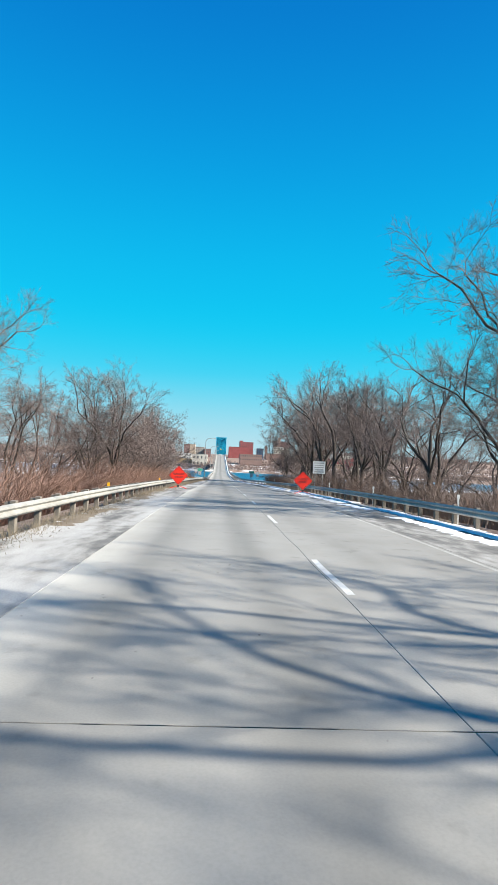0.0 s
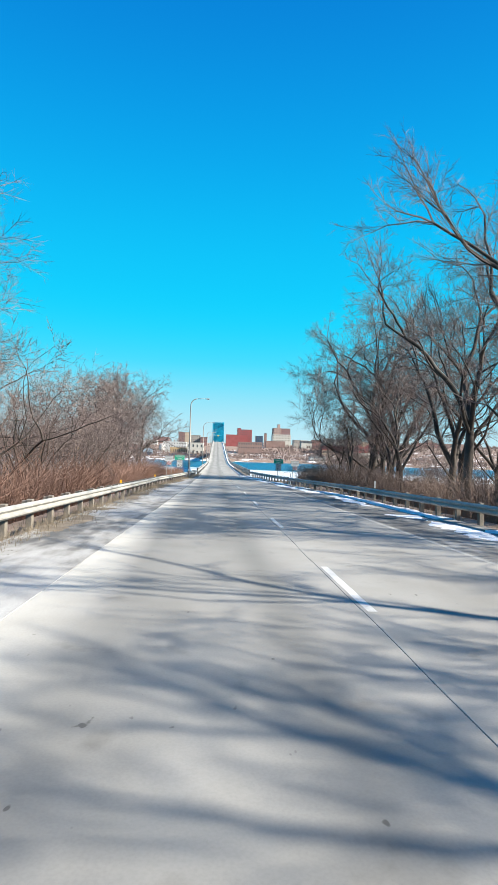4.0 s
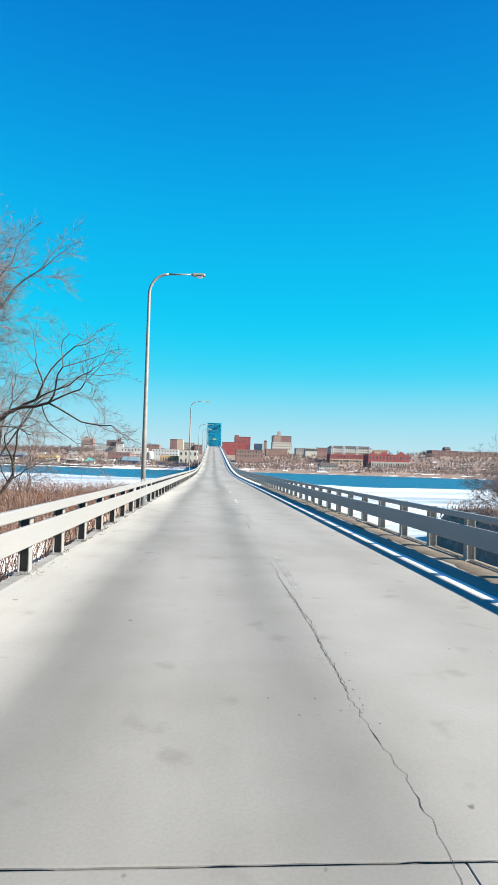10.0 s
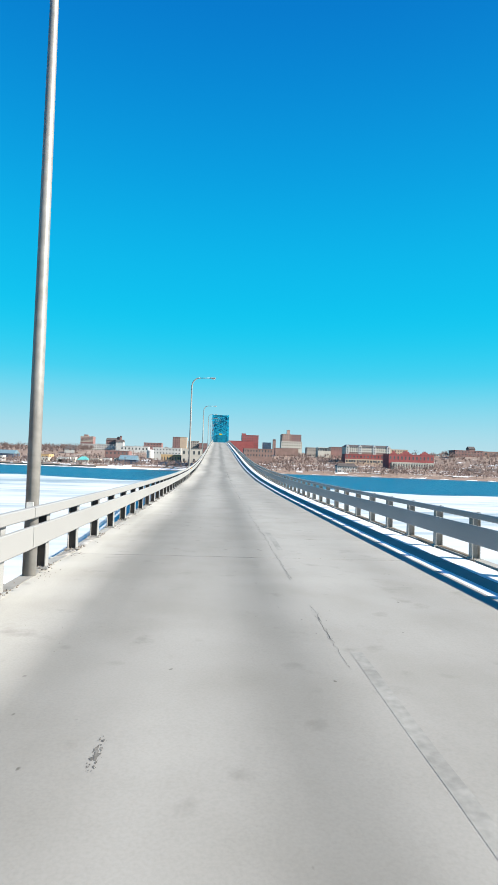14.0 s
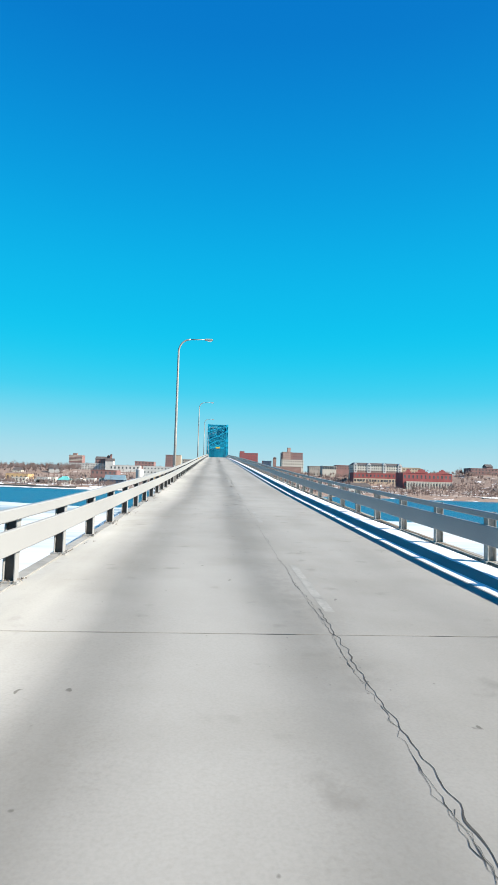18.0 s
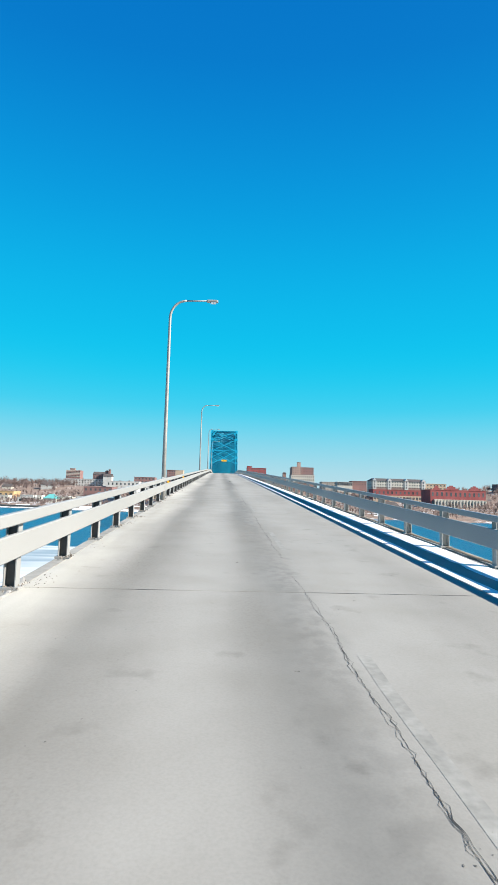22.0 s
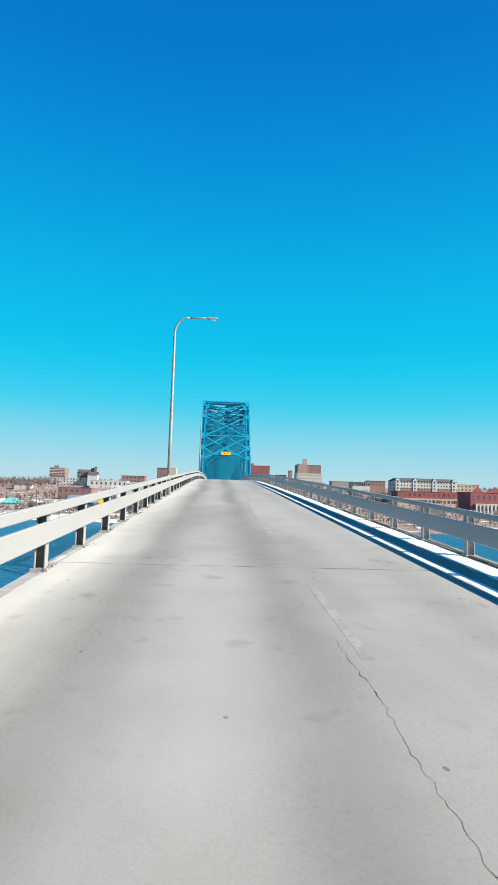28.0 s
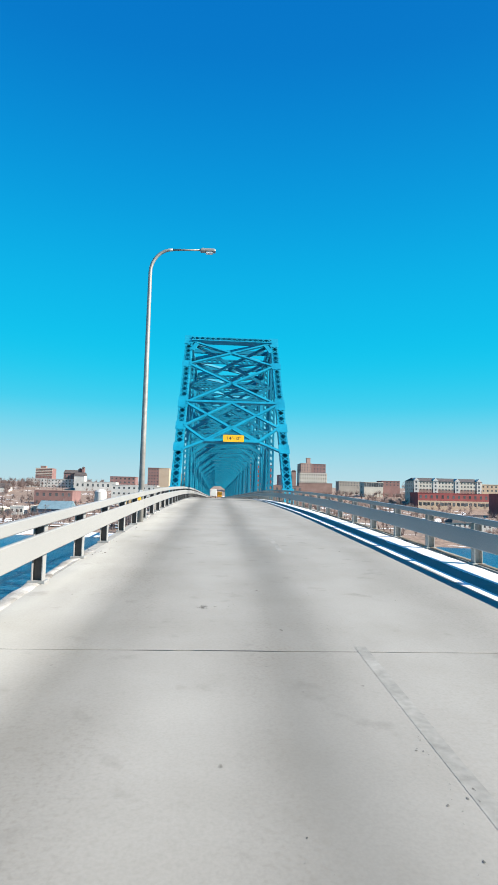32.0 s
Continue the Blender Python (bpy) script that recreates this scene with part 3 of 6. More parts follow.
# the seams beside the shoulders
MAT["seam"] = two_tone("dirty seam", (0.10, 0.097, 0.09), (0.20, 0.195, 0.18), 2.0, 25, 0.95)
for ex, y0, wide in ((left_joint, 84.0, 0.030), (right_joint, -58.0, 0.012)):
    sh = Shape()
    n = 500
    for i in range(n + 1):
        y = y0 + (148 - y0) * i / n
        w = wide * max(0.25, 0.8 + 1.5 * noise.noise((y * 1.3, ex(0.0), 0.0)))
        sh.v += [(ex(y) - w, y, deck(y) + 0.0016), (ex(y) + w, y, deck(y) + 0.0016)]
    sh.f = [(2 * i, 2 * i + 1, 2 * i + 3, 2 * i + 2) for i in range(n)]
    part("shoulder_seam", sh, MAT["seam"], road)
rng = random.Random(3)
for k in range(136):
    near = k >= 120
    y = (131.0 + 1.7 * (k - 132) if k >= 132 else rng.uniform(113, 142)) if near else rng.uniform(160, 470)
    span = rng.uniform(2.0, 6.0) if near else rng.uniform(1.2, 6.0)
    sh = Shape()
    n = int(span / 0.06)
    for i in range(n + 1):
        q = y + span * i / n
        x = lane(q) - 0.05 + (0.28 if near and k % 2 else 0.0) + 0.06 * noise.noise((q * 0.9, k, 0.0)) + 0.045 * noise.noise((q * 9, k, 2.0))
        w = (0.006 if near else 0.0012) + (0.014 if near else 0.006) * max(0.0, noise.noise((q * 5.3, k, 4.0)) - 0.05)
        sh.v += [(x - w, q, deck(q) + 0.0024), (x + w, q, deck(q) + 0.0024)]
    sh.f = [(2 * i, 2 * i + 1, 2 * i + 3, 2 * i + 2) for i in range(n)]
    part("crack", sh, MAT["crack"], road)


# the open crack along the lane joint
for y, span in ((276.5, 5.0), (281.2, 3.6), (284.6, 7.0), (291.8, 5.0), (326.5, 6.5), (333.0, 3.0), (395.0, 4.0), (404.0, 6.0), (468.0, 7.0), (500.0, 5.0)):
    sh = Shape()
    n = int(span / 0.05)
    for i in range(n + 1):
        q = y + span * i / n
        x = lane(q) + 0.05 * noise.noise((q * 0.8, 3.0, 0.0)) + 0.05 * noise.noise((q * 6, 1.0, 2.0))
        w = 0.003 + 0.010 * max(0.0, noise.noise((q * 3.3, y, 4.0)))
        sh.v += [(x - w, q, deck(q) + 0.0025), (x + w, q, deck(q) + 0.0025)]
    sh.f = [(2 * i, 2 * i + 1, 2 * i + 3, 2 * i + 2) for i in range(n)]
    part("crack", sh, MAT["crack"], road)


MAT["pit"] = two_tone("spalled concrete", (0.070, 0.067, 0.061), (0.190, 0.183, 0.167), 9, 60, 0.95, bump=0.2)
PATCHES = (
           (1.35, 281.3, 0.17, 0.42), (1.30, 281.0, 0.26, 0.2), (1.36, 284.6, 0.10, 0.25), (1.36, 287.8, 0.07, 0.35), (1.40, 291.3, 0.08, 0.3), (1.42, 279.0, 0.16, 0.5), (-1.4, 279.9, 0.05, 0.5), (-1.62, 280.1, 0.06, 0.3),
           (0.96, 336.4, 0.22, 0.9), (1.29, 332.7, 0.12, 1.0), (1.1, 326.1, 0.16, 0.6), (0.97, 321.0, 0.12, 0.25), (0.83, 318.0, 0.16, 0.16),
           (0.15, 312.8, 0.1, 0.08), (0.39, 312.8, 0.05, 0.1), (0.9, 312.9, 0.22, 0.09), (0.51, 312.3, 0.2, 0.07), (-2.13, 313.0, 0.06, 0.1),
           (-1.3, 220.3, 0.1, 0.28), (-0.67, 228.2, 0.03, 0.2), (-1.75, 217.9, 0.2, 0.08), (-0.14, 214.4, 0.03, 0.2), (1.09, 418.8, 0.12, 1.2),
           (-0.25, 519.3, 0.07, 0.09), (-2.33, 383.1, 0.25, 0.12),
)   # x, y, half width, half length
# dark worn-out patches where the surface has broken up
r_ = random.Random(77)
for x, y, w, l_ in PATCHES:
    sh = Shape()
    for k in range(int(min(420, 40 + 2600 * w * l_))):
        a = r_.uniform(0, 6.283)
        q = 1.3 * r_.random() ** 0.9
        cx_, cy_ = x + w * q * math.cos(a), y + l_ * q * math.sin(a)
        size = r_.uniform(0.003, 0.016) * (1.4 - 0.9 * q) * (1.4 if w > 0.1 else 1.0)
        sh.add([(cx_ + size * r_.uniform(0.5, 1.2) * math.cos(1.047 * j), cy_ + 2.0 * size * r_.uniform(0.5, 1.2) * math.sin(1.047 * j), deck(cy_) + 0.0018 + 0.00001 * k) for j in range(6)], [tuple(range(6))])
    part("worn_patch", sh, MAT["pit"], road, "dark broken-up patch in the concrete")


# ---- bridge railings ----
def railing(side, y0, y1, step):
    """One length of two-beam steel railing with posts."""
    ex = left_edge if side < 0 else right_edge
    th = thing("bridge_railing", "two-rail steel bridge railing with beige painted beams" if side < 0 else
               "two-rail steel bridge railing standing in a snowy kerb", "railing", pose(0, 0, 0), "railings along the bridge deck")
    n = max(1, round((y1 - y0) / 6))
    for nm, za, zb, wd in (("top_rail", 0.905 if side < 0 else 0.86, 1.07 if side < 0 else 0.98, 0.09), ("lower_rail", 0.46, 0.79, 0.07) if side < 0 else ("lower_rail", 0.355, 0.725, 0.07)):
        sh = Shape()
        for i in range(n + 1):
            y = y0 + 0.01 + (y1 - y0 - 0.02) * i / n
            x, z = ex(y) - side * 0.05, deck(y)
            b = 0.015
            sec = ((-wd / 2, za + b), (-wd / 2 + b, za), (wd / 2 - b, za), (wd / 2, za + b), (wd / 2, zb - b), (wd / 2 - b, zb), (-wd / 2 + b, zb), (-wd / 2, zb - b))
            sh.v += [(x + a, y, z + c) for a, c in sec]
        for i in range(n):
            sh.f += [(8 * i + k, 8 * i + 8 + k, 8 * i + 8 + (k + 1) % 8, 8 * i + (k + 1) % 8) for k in range(8)]
        sh.f += [tuple(range(8)), tuple(8 * n + k for k in range(7, -1, -1))]
        part(nm, sh, MAT["rail"], th)
    k = max(2, round((y1 - y0) / step))
    for i in range(k):
        y = y0 + (y1 - y0) * (i + 0.5) / k
        part("post", SHADED_POST if side < 0 else POST, None, th, at=pose(ex(y) + side * 0.08, y, deck(y) + 0.02))
    return th


sh = Shape()   # wide-flange post with base plate and bolts
sh.box(-0.085, -0.085, 0.02, -0.070, 0.085, 0.95).box(0.070, -0.085, 0.02, 0.085, 0.085, 0.95).box(-0.070, -0.006, 0.02, 0.070, 0.006, 0.95)
sh.box(-0.13, -0.12, -0.02, 0.13, 0.12, 0.02)
POST = sh.mesh("post", MAT["post"])
SHADED_POST = sh.mesh("post", MAT["rail"])
SHADED_POST.materials.append(MAT["web_shade"])
for f in SHADED_POST.polygons:
    f.material_index = 1 if 12 <= f.index < 18 else 0   # the web, its colour darkened for the shade behind the beams
RAIL_YS = [150.0, 183.6, 233.2, 281.5, 329.6, 382.0, 431.5, 480.6, 532.4, 582, 632, 682, 732, 782, 832, 882, 932, 970]
for a, b in zip(RAIL_YS, RAIL_YS[1:]):
    railing(-1, a, b, 2.0 if a < 280 else 2.6)
    railing(1, a, b, 1.95 if a < 280 else 2.6)

# deck edge beams, girders and piers that carry the deck
for side in (-1, 1):
    sh = Shape()
    ex = left_edge if side < 0 else right_edge
    n = 90
    for i in range(n + 1):
        y = 150 + 820 * i / n
        x, z = ex(y), deck(y)
        a, b = (x - 0.20, x - 0.004) if side < 0 else (x + 0.004, x + 0.22)
        up_ = 0.004 if side < 0 else 0.03
        sh.v += [(a, y, z - 0.55), (b, y, z - 0.55), (b, y, z + up_), (a, y, z + up_)]
    for i in range(n):
        sh.f += [(4 * i + k, 4 * i + (k + 1) % 4, 4 * i + 4 + (k + 1) % 4, 4 * i + 4 + k) for k in range(4)]
    sh.f += [(3, 2, 1, 0), tuple(4 * n + k for k in range(4))]
    tagged(part("deck_edge", sh, MAT["pier"]), "grey concrete edge beam of the bridge deck", "deck edge", kind="structure")
    sh = Shape()
    for i in range(60):
        ya, yb = 152 + 406 * i / 60, 152 + 406 * (i + 1) / 60
        xg = 1.24 + side * 2.6
        sh.beam((xg, ya, deck(ya) - 1.15), (xg, yb, deck(yb) - 1.15), 0.35, 1.6)
    tagged(part("deck_girder", sh, MAT["teal"]), "teal steel girder under the bridge deck", "girder", kind="structure")
for y in (152, 200, 249, 300, 355, 406, 456, 507, 556, 700, 846):
    sh = Shape()
    z = deck(y) - (1.95 if y < 600 else 1.4)
    sh.bevel_box(-3.2, y - 0.9, z - 1.2, 5.6, y + 0.9, z, 0.15)
    for x in (-1.6, 4.0):
        sh.tube([(x, y, -17), (x, y, z - 1.0)], [1.0, 0.9], 14)
    tagged(part("bridge_pier", sh, MAT["pier"]), "concrete bridge pier standing in the river", "pier", group="piers under the bridge")


# ---- approach guard rails ----
def guard_rail(side, y0, y1, ex):
    th = thing("guard_rail", "galvanised corrugated guard rail on wooden posts along the approach", "guard rail", pose(0, 0, 0), "guard rails")
    prof = ((0.0, 0.40), (0.025, 0.415), (0.075, 0.455), (0.08, 0.49), (0.03, 0.53), (0.0, 0.555), (0.03, 0.58), (0.08, 0.62), (0.075, 0.655), (0.025, 0.695), (0.0, 0.71))
    n = round((y1 - y0) / 3.81)
    for i in range(n):
        ya, yb = y0 + (y1 - y0) * i / n, y0 + (y1 - y0) * (i + 1) / n
        sh = Shape()
        for y in (ya - 0.02, yb + 0.02):
            for t in (0, -0.006):
                sh.v += [(ex(y) - side * (a + t + (0.003 if i % 2 else 0)), y, deck(y) + z) for a, z in prof]
        m = len(prof)
        for k in range(m - 1):
            sh.f += [(k, k + 1, 2 * m + k + 1, 2 * m + k), (m + k, 3 * m + k, 3 * m + k + 1, m + k + 1)]
        sh.f += [(m - 1, 2 * m - 1, 4 * m - 1, 3 * m - 1), (0, 2 * m, 3 * m, m)]
        part("rail_panel", sh, MAT["galv"], th)
        for y in (ya + 0.95, ya + 2.86):
            part("post", GPOST, None, th, at=pose(ex(y) + side * 0.20, y, deck(y), 0, 0, 0))
    return th


sh = Shape().bevel_box(-0.08, -0.09, -1.2, 0.08, 0.09, 0.74, 0.012)
sh.box(-0.2, -0.07, 0.42, 0.0, 0.07, 0.70)
GPOST = sh.mesh("post", MAT["wood"])
guard_rail(-1, -50, 150, lambda y: left_edge(y) - 0.09)
guard_rail(1, -50, 150, lambda y: right_edge(y) + 0.09)


# ---- street lamps ----
def street_lamp(y, px):
    base = deck(y)
    th = thing("street_lamp", "tall dull aluminium street lamp with a curved arm over the road", "street lamp", pose(px, y, base), "street lamps along the bridge")
    top = 10.04
    pts = [(0, 0, -0.6), (0, 0, 3), (0, 0, 6.5), (0.0, 0, top - 1.0)]
    rad = [0.105, 0.095, 0.08, 0.066]
    for i in range(1, 9):
        a = math.pi / 2 * i / 8
        pts.append((0.8 * (1 - math.cos(a)), 0, top - 1.0 + 0.9 * math.sin(a)))
        rad.append(0.064 - 0.0015 * i)
    part("pole", Shape().tube(pts, rad, 12), MAT["pole"], th, smooth=True)
    part("arm", Shape().tube([(0.78, 0, top - 0.1), (1.86, 0, top - 0.06)], [0.040, 0.030], 10), MAT["pole"], th, smooth=True)
    head = Shape().bevel_box(1.80, -0.12, top - 0.11, 2.36, 0.12, top - 0.01, 0.035)
    part("lamp_head", head, MAT["pole"], th)
    part("lens", Shape().bevel_box(2.00, -0.09, top - 0.18, 2.26, 0.09, top - 0.112, 0.025), MAT["lens"], th, "boxy glass refractor")
    part("base_plate", Shape().bevel_box(-0.2, -0.2, -0.62, 0.2, 0.2, -0.55, 0.01), MAT["pole"], th)
    part("hand_hole", Shape().box(-0.05, -0.115, 0.9, 0.05, -0.085, 1.12), MAT["white"], th, "small white tag")


for y, px in ((134.4, -3.32), (184.1, -2.80), (233.6, -2.80), (282.0, -2.78), (329.4, -2.76), (382.3, -2.74), (431.7, -2.74), (480.9, -2.74), (532.2, -2.74)):
    street_lamp(y, px)


# ---- signs ----
def diamond_sign(x, y, turn, label):
    z = deck(y)
    th = thing("roadwork_sign", label, "sign", pose(x, y, z, 0, 0, turn), "temporary roadwork signs")
    h = 0.86
    c = 1.18
    sh = Shape()
    r = 0.05
    pts = []
    for k in range(4):
        a = math.pi / 2 * k
        for d in (-1, 1):
            pts.append((math.cos(a) * (h - r) + d * -math.sin(a) * r, math.sin(a) * (h - r) + d * math.cos(a) * r))
    v = [(p, -0.012, c + q) for p, q in pts] + [(p, 0.0, c + q) for p, q in pts]
    sh.add(v, [tuple(range(8)), tuple(range(15, 7, -1))] + [(i, i + 8, (i + 1) % 8 + 8, (i + 1) % 8) for i in range(8)])
    board = part("panel", sh, MAT["orange"], th)
    for k in range(4):
        a, b = math.pi / 2 * k, math.pi / 2 * (k + 1)
        g = h - 0.09
        part("border", Shape().beam((math.cos(a) * g, -0.014, c + math.sin(a) * g), (math.cos(b) * g, -0.014, c + math.sin(b) * g), 0.004, 0.018, (0, 0, 1)), MAT["black"], board)
    lettering("lettering", "FLAGGER", 0.24, MAT["black"], board, pose(0, -0.016, c + 0.13))
    lettering("lettering", "AHEAD", 0.24, MAT["black"], board, pose(0, -0.016, c - 0.14))
    part("mast", Shape().beam((0, 0.03, 0.2), (0, 0.03, c + h + 0.12), 0.03, 0.03, (0, 1, 0)), MAT["galv"], th)
    part("cross_brace", Shape().beam((-h + 0.05, 0.022, c), (h - 0.05, 0.022, c), 0.012, 0.03), MAT["black"], th)
    part("spring_clip", Shape().box(-0.07, -0.01, c + h - 0.02, 0.07, 0.06, c + h + 0.1).box(-0.045, 0.0, c + h + 0.1, 0.045, 0.05, c + h + 0.16), MAT["black"], th)
    for sx in (-1, 1):
        for sy in (-1, 1):
            part("leg", Shape().beam((0, 0.03, 0.26), (sx * 0.75, 0.03 + sy * 0.55, 0.03), 0.04, 0.03), MAT["orange"], th)
    part("base", Shape().box(-0.09, -0.06, 0.16, 0.09, 0.12, 0.34), MAT["black"], th)


diamond_sign(-3.55, 50.2, 2, "orange diamond flagger ahead sign on a folding stand")
diamond_sign(7.7, 50.0, -3, "orange flagger ahead sign standing beside the guard rail")


def plate(x0, x1, z0, z1, y=0.0, r=0.03):
    sh = Shape()
    pts = []
    for cx, cz, a0 in ((x1 - r, z1 - r, 0), (x0 + r, z1 - r, 90), (x0 + r, z0 + r, 180), (x1 - r, z0 + r, 270)):
        for k in range(4):
            a = radians(a0 + 30 * k)
            pts.append((cx + r * math.cos(a), cz + r * math.sin(a)))
    n = len(pts)
    v = [(p, y - 0.004, q) for p, q in pts] + [(p, y, q) for p, q in pts]
    return sh.add(v, [tuple(range(n)), tuple(range(2 * n - 1, n - 1, -1))] + [(i, i + n, (i + 1) % n + n, (i + 1) % n) for i in range(n)])


def rim(x0, x1, z0, z1, w, y):
    return Shape().box(x0, y - 0.002, z0, x1, y, z0 + w).box(x0, y - 0.002, z1 - w, x1, y, z1).box(x0, y - 0.002, z0 + w, x0 + w, y, z1 - w).box(x1 - w, y - 0.002, z0 + w, x1, y, z1 - w)


def river_sign(x, y, top):
    g = terrain(x, y)
    z = deck(y)
    th = thing("river_sign", "green river name sign above a white speed limit sign", "sign", pose(x, y, z), "river signs either side of the road")
    for px in (-0.10, 0.10):
        part("post", Shape().beam((px, 0.03, g - z - 0.3), (px, 0.03, top - 0.02), 0.05, 0.05, (0, 1, 0)), MAT["wood"], th)
    b = part("name_board", plate(-0.60, 0.60, top - 0.57, top), MAT["green"], th)
    part("border", rim(-0.58, 0.58, top - 0.55, top - 0.02, 0.014, -0.005), MAT["white"], b)
    lettering("lettering", "Mississippi", 0.235, MAT["white"], b, pose(0, -0.008, top - 0.17))
    lettering("lettering", "River", 0.235, MAT["white"], b, pose(0, -0.008, top - 0.41))
    b = part("speed_board", plate(-0.345, 0.345, top - 1.45, top - 0.61), MAT["white"], th)
    part("border", rim(-0.33, 0.33, top - 1.435, top - 0.625, 0.014, -0.005), MAT["black"], b)
    lettering("lettering", "SPEED", 0.20, MAT["black"], b, pose(0, -0.008, top - 0.74))
    lettering("lettering", "LIMIT", 0.20, MAT["black"], b, pose(0, -0.008, top - 0.92))
    lettering("lettering", "40", 0.44, MAT["black"], b, pose(0, -0.008, top - 1.22), 1.15)


river_sign(-4.31, 131.3, 2.78)
river_sign(7.72, 132.5, 2.66)


def notice_sign(x, y, top, wid, hei, disc):
    g = terrain(x, y)
    z = deck(y)
    th = thing("notice_sign", ("white weight limit board over a round prohibition sign" if disc else "white notice board with unreadable text on thin posts"), "sign", pose(x, y, z))
    for px in (-wid * 0.3, wid * 0.3):
        part("post", Shape().beam((px, 0.03, g - z - 0.3), (px, 0.03, top), 0.05, 0.05, (0, 1, 0)), MAT["galv"], th)
    b = part("board", plate(-wid / 2, wid / 2, top - hei, top), MAT["white"], th)
    rows = 3 if disc else 5
    if disc:
        lettering("lettering", "WEIGHT LIMIT", 0.155, MAT["black"], b, pose(0, -0.008, top - hei * 0.2), 0.78)
        lettering("lettering", "10 TONS AXLE", 0.155, MAT["black"], b, pose(0, -0.008, top - hei * 0.52), 0.78)
    for k in range(2 if disc else 0, rows):
        zz = top - hei * (k + 0.8) / (rows + 0.6)
        hw = wid * (0.40 - 0.05 * (k % 2))
        part("text_bar", Shape().box(-hw, -0.008, zz - hei * 0.035, hw, -0.005, zz + hei * 0.035), MAT["post"], b)
    if disc:
        d = part("disc_board", plate(-0.20, 0.20, top - hei - 0.46, top - hei - 0.06), MAT["white"], th)
        zc = top - hei - 0.26
        ring = [(0.165 * math.cos(a * math.pi / 12), -0.012, zc + 0.165 * math.sin(a * math.pi / 12)) for a in range(25)]
        part("ring", Shape().tube(ring, [0.018] * 25, 6), MAT["red"], d)
        part("slash", Shape().beam((-0.115, -0.012, zc + 0.115), (0.115, -0.012, zc - 0.115), 0.008, 0.03, (0, 0, 1)), MAT["red"], d)
        part("pictogram", Shape().box(-0.035, -0.009, zc - 0.10, 0.035, -0.006, zc + 0.10), MAT["black"], d)


notice_sign(-4.93, 123.4, 2.62, 0.82, 0.53, True)
notice_sign(8.46, 123.1, 2.46, 0.85, 0.53, True)
notice_sign(10.2, 56.1, 3.2, 1.25, 1.25, False)


def delineator(x, y, z0, hgt, mat, label):
    th = thing("delineator", label, "marker", pose(x, y, z0), "roadside delineators")
    part("stake", Shape().box(-0.035, -0.01, 0, 0.035, 0.01, hgt), MAT["galv"] if mat == "yellow" else MAT["white"], th)
    part("reflector", plate(-0.06, 0.06, hgt - 0.16, hgt, -0.012, 0.02), MAT[mat], th)


for y in (8.5, 24, 46, 70, 92, 108.5):
    delineator(left_edge(y) - 0.20, y, deck(y) + 0.70, 0.22, "yellow", "small yellow reflector on top of the guard rail")
for y in (20.5, 33, 47, 70, 96, 122):
    delineator(right_edge(y) + 0.55, y, terrain(right_edge(y) + 0.55, y), deck(y) + 1.12 - terrain(right_edge(y) + 0.55, y), "white", "white delineator post behind the guard rail")


for y in (222.5, 283.9, 383.9, 395.9, 462.3, 493.4, 531.0):
    th = thing("rail_reflector", "round yellow reflector between the beams of the railing", "reflector", pose(left_edge(y) + 0.075, y, deck(y) + 0.86), "reflectors on the railing")
    disc = [(0.06 * math.cos(a * math.pi / 8), 0.06 * math.sin(a * math.pi / 8)) for a in range(16)]
    v = [(p, -0.012, q) for p, q in disc] + [(p, 0.0, q) for p, q in disc]
    part("disc", Shape().add(v, [tuple(range(15, -1, -1)), tuple(range(16, 32))] + [(i, (i + 1) % 16, (i + 1) % 16 + 16, i + 16) for i in range(16)]), MAT["yellow"], th)
    part("bracket", Shape().box(-0.015, 0.0, -0.09, 0.015, 0.012, 0.05), MAT["galv"], th)


# ---- snow and grit along the road edges ----
def ragged(name, y0, y1, xa, xb, mat, label, category, lift=0.03, wave=0.25, seed=0.0, gaps=0.0, kind="stuff"):
    """A thin uneven layer with wandering edges that lies along the road."""
    sh = Shape()
    n = int((y1 - y0) / (0.4 if y1 > 600 else 0.12))
    rows_ = []
    for i in range(n + 1):
        y = y0 + (y1 - y0) * i / n
        a = xa(y) + wave * noise.noise((y / 2.2, seed, 0.0)) + 0.6 * wave * noise.noise((y / 0.45, seed, 3.0))
        c = xb(y) + wave * noise.noise((y / 2.8, seed + 9, 0.0)) + 0.35 * wave * noise.noise((y / 0.5, seed, 7.0)) + 0.25 * wave * noise.noise((y / 0.17, seed, 1.0))
        if gaps and noise.noise((y / 7.0, seed, 5.0)) < gaps - 0.5:
            c = a
        w = max(c - a, 0.0)
        z = max(deck(y), -99)
        k = len(sh.v)
        sh.v += [(a, y, z - 0.01), (a + w * 0.15, y, z + lift * 0.7), (a + w * 0.5, y, z + lift), (a + w * 0.85, y, z + lift * 0.8), (a + w, y, z - 0.01)]
        rows_.append(w)
    for i in range(n):
        if rows_[i] < 0.05 and rows_[i + 1] < 0.05:
            continue
        sh.f += [(5 * i + j, 5 * i + j + 1, 5 * i + 6 + j, 5 * i + 5 + j) for j in range(4)]
    tagged(part(name, sh, MAT[mat], smooth=True), label, category, kind=kind)


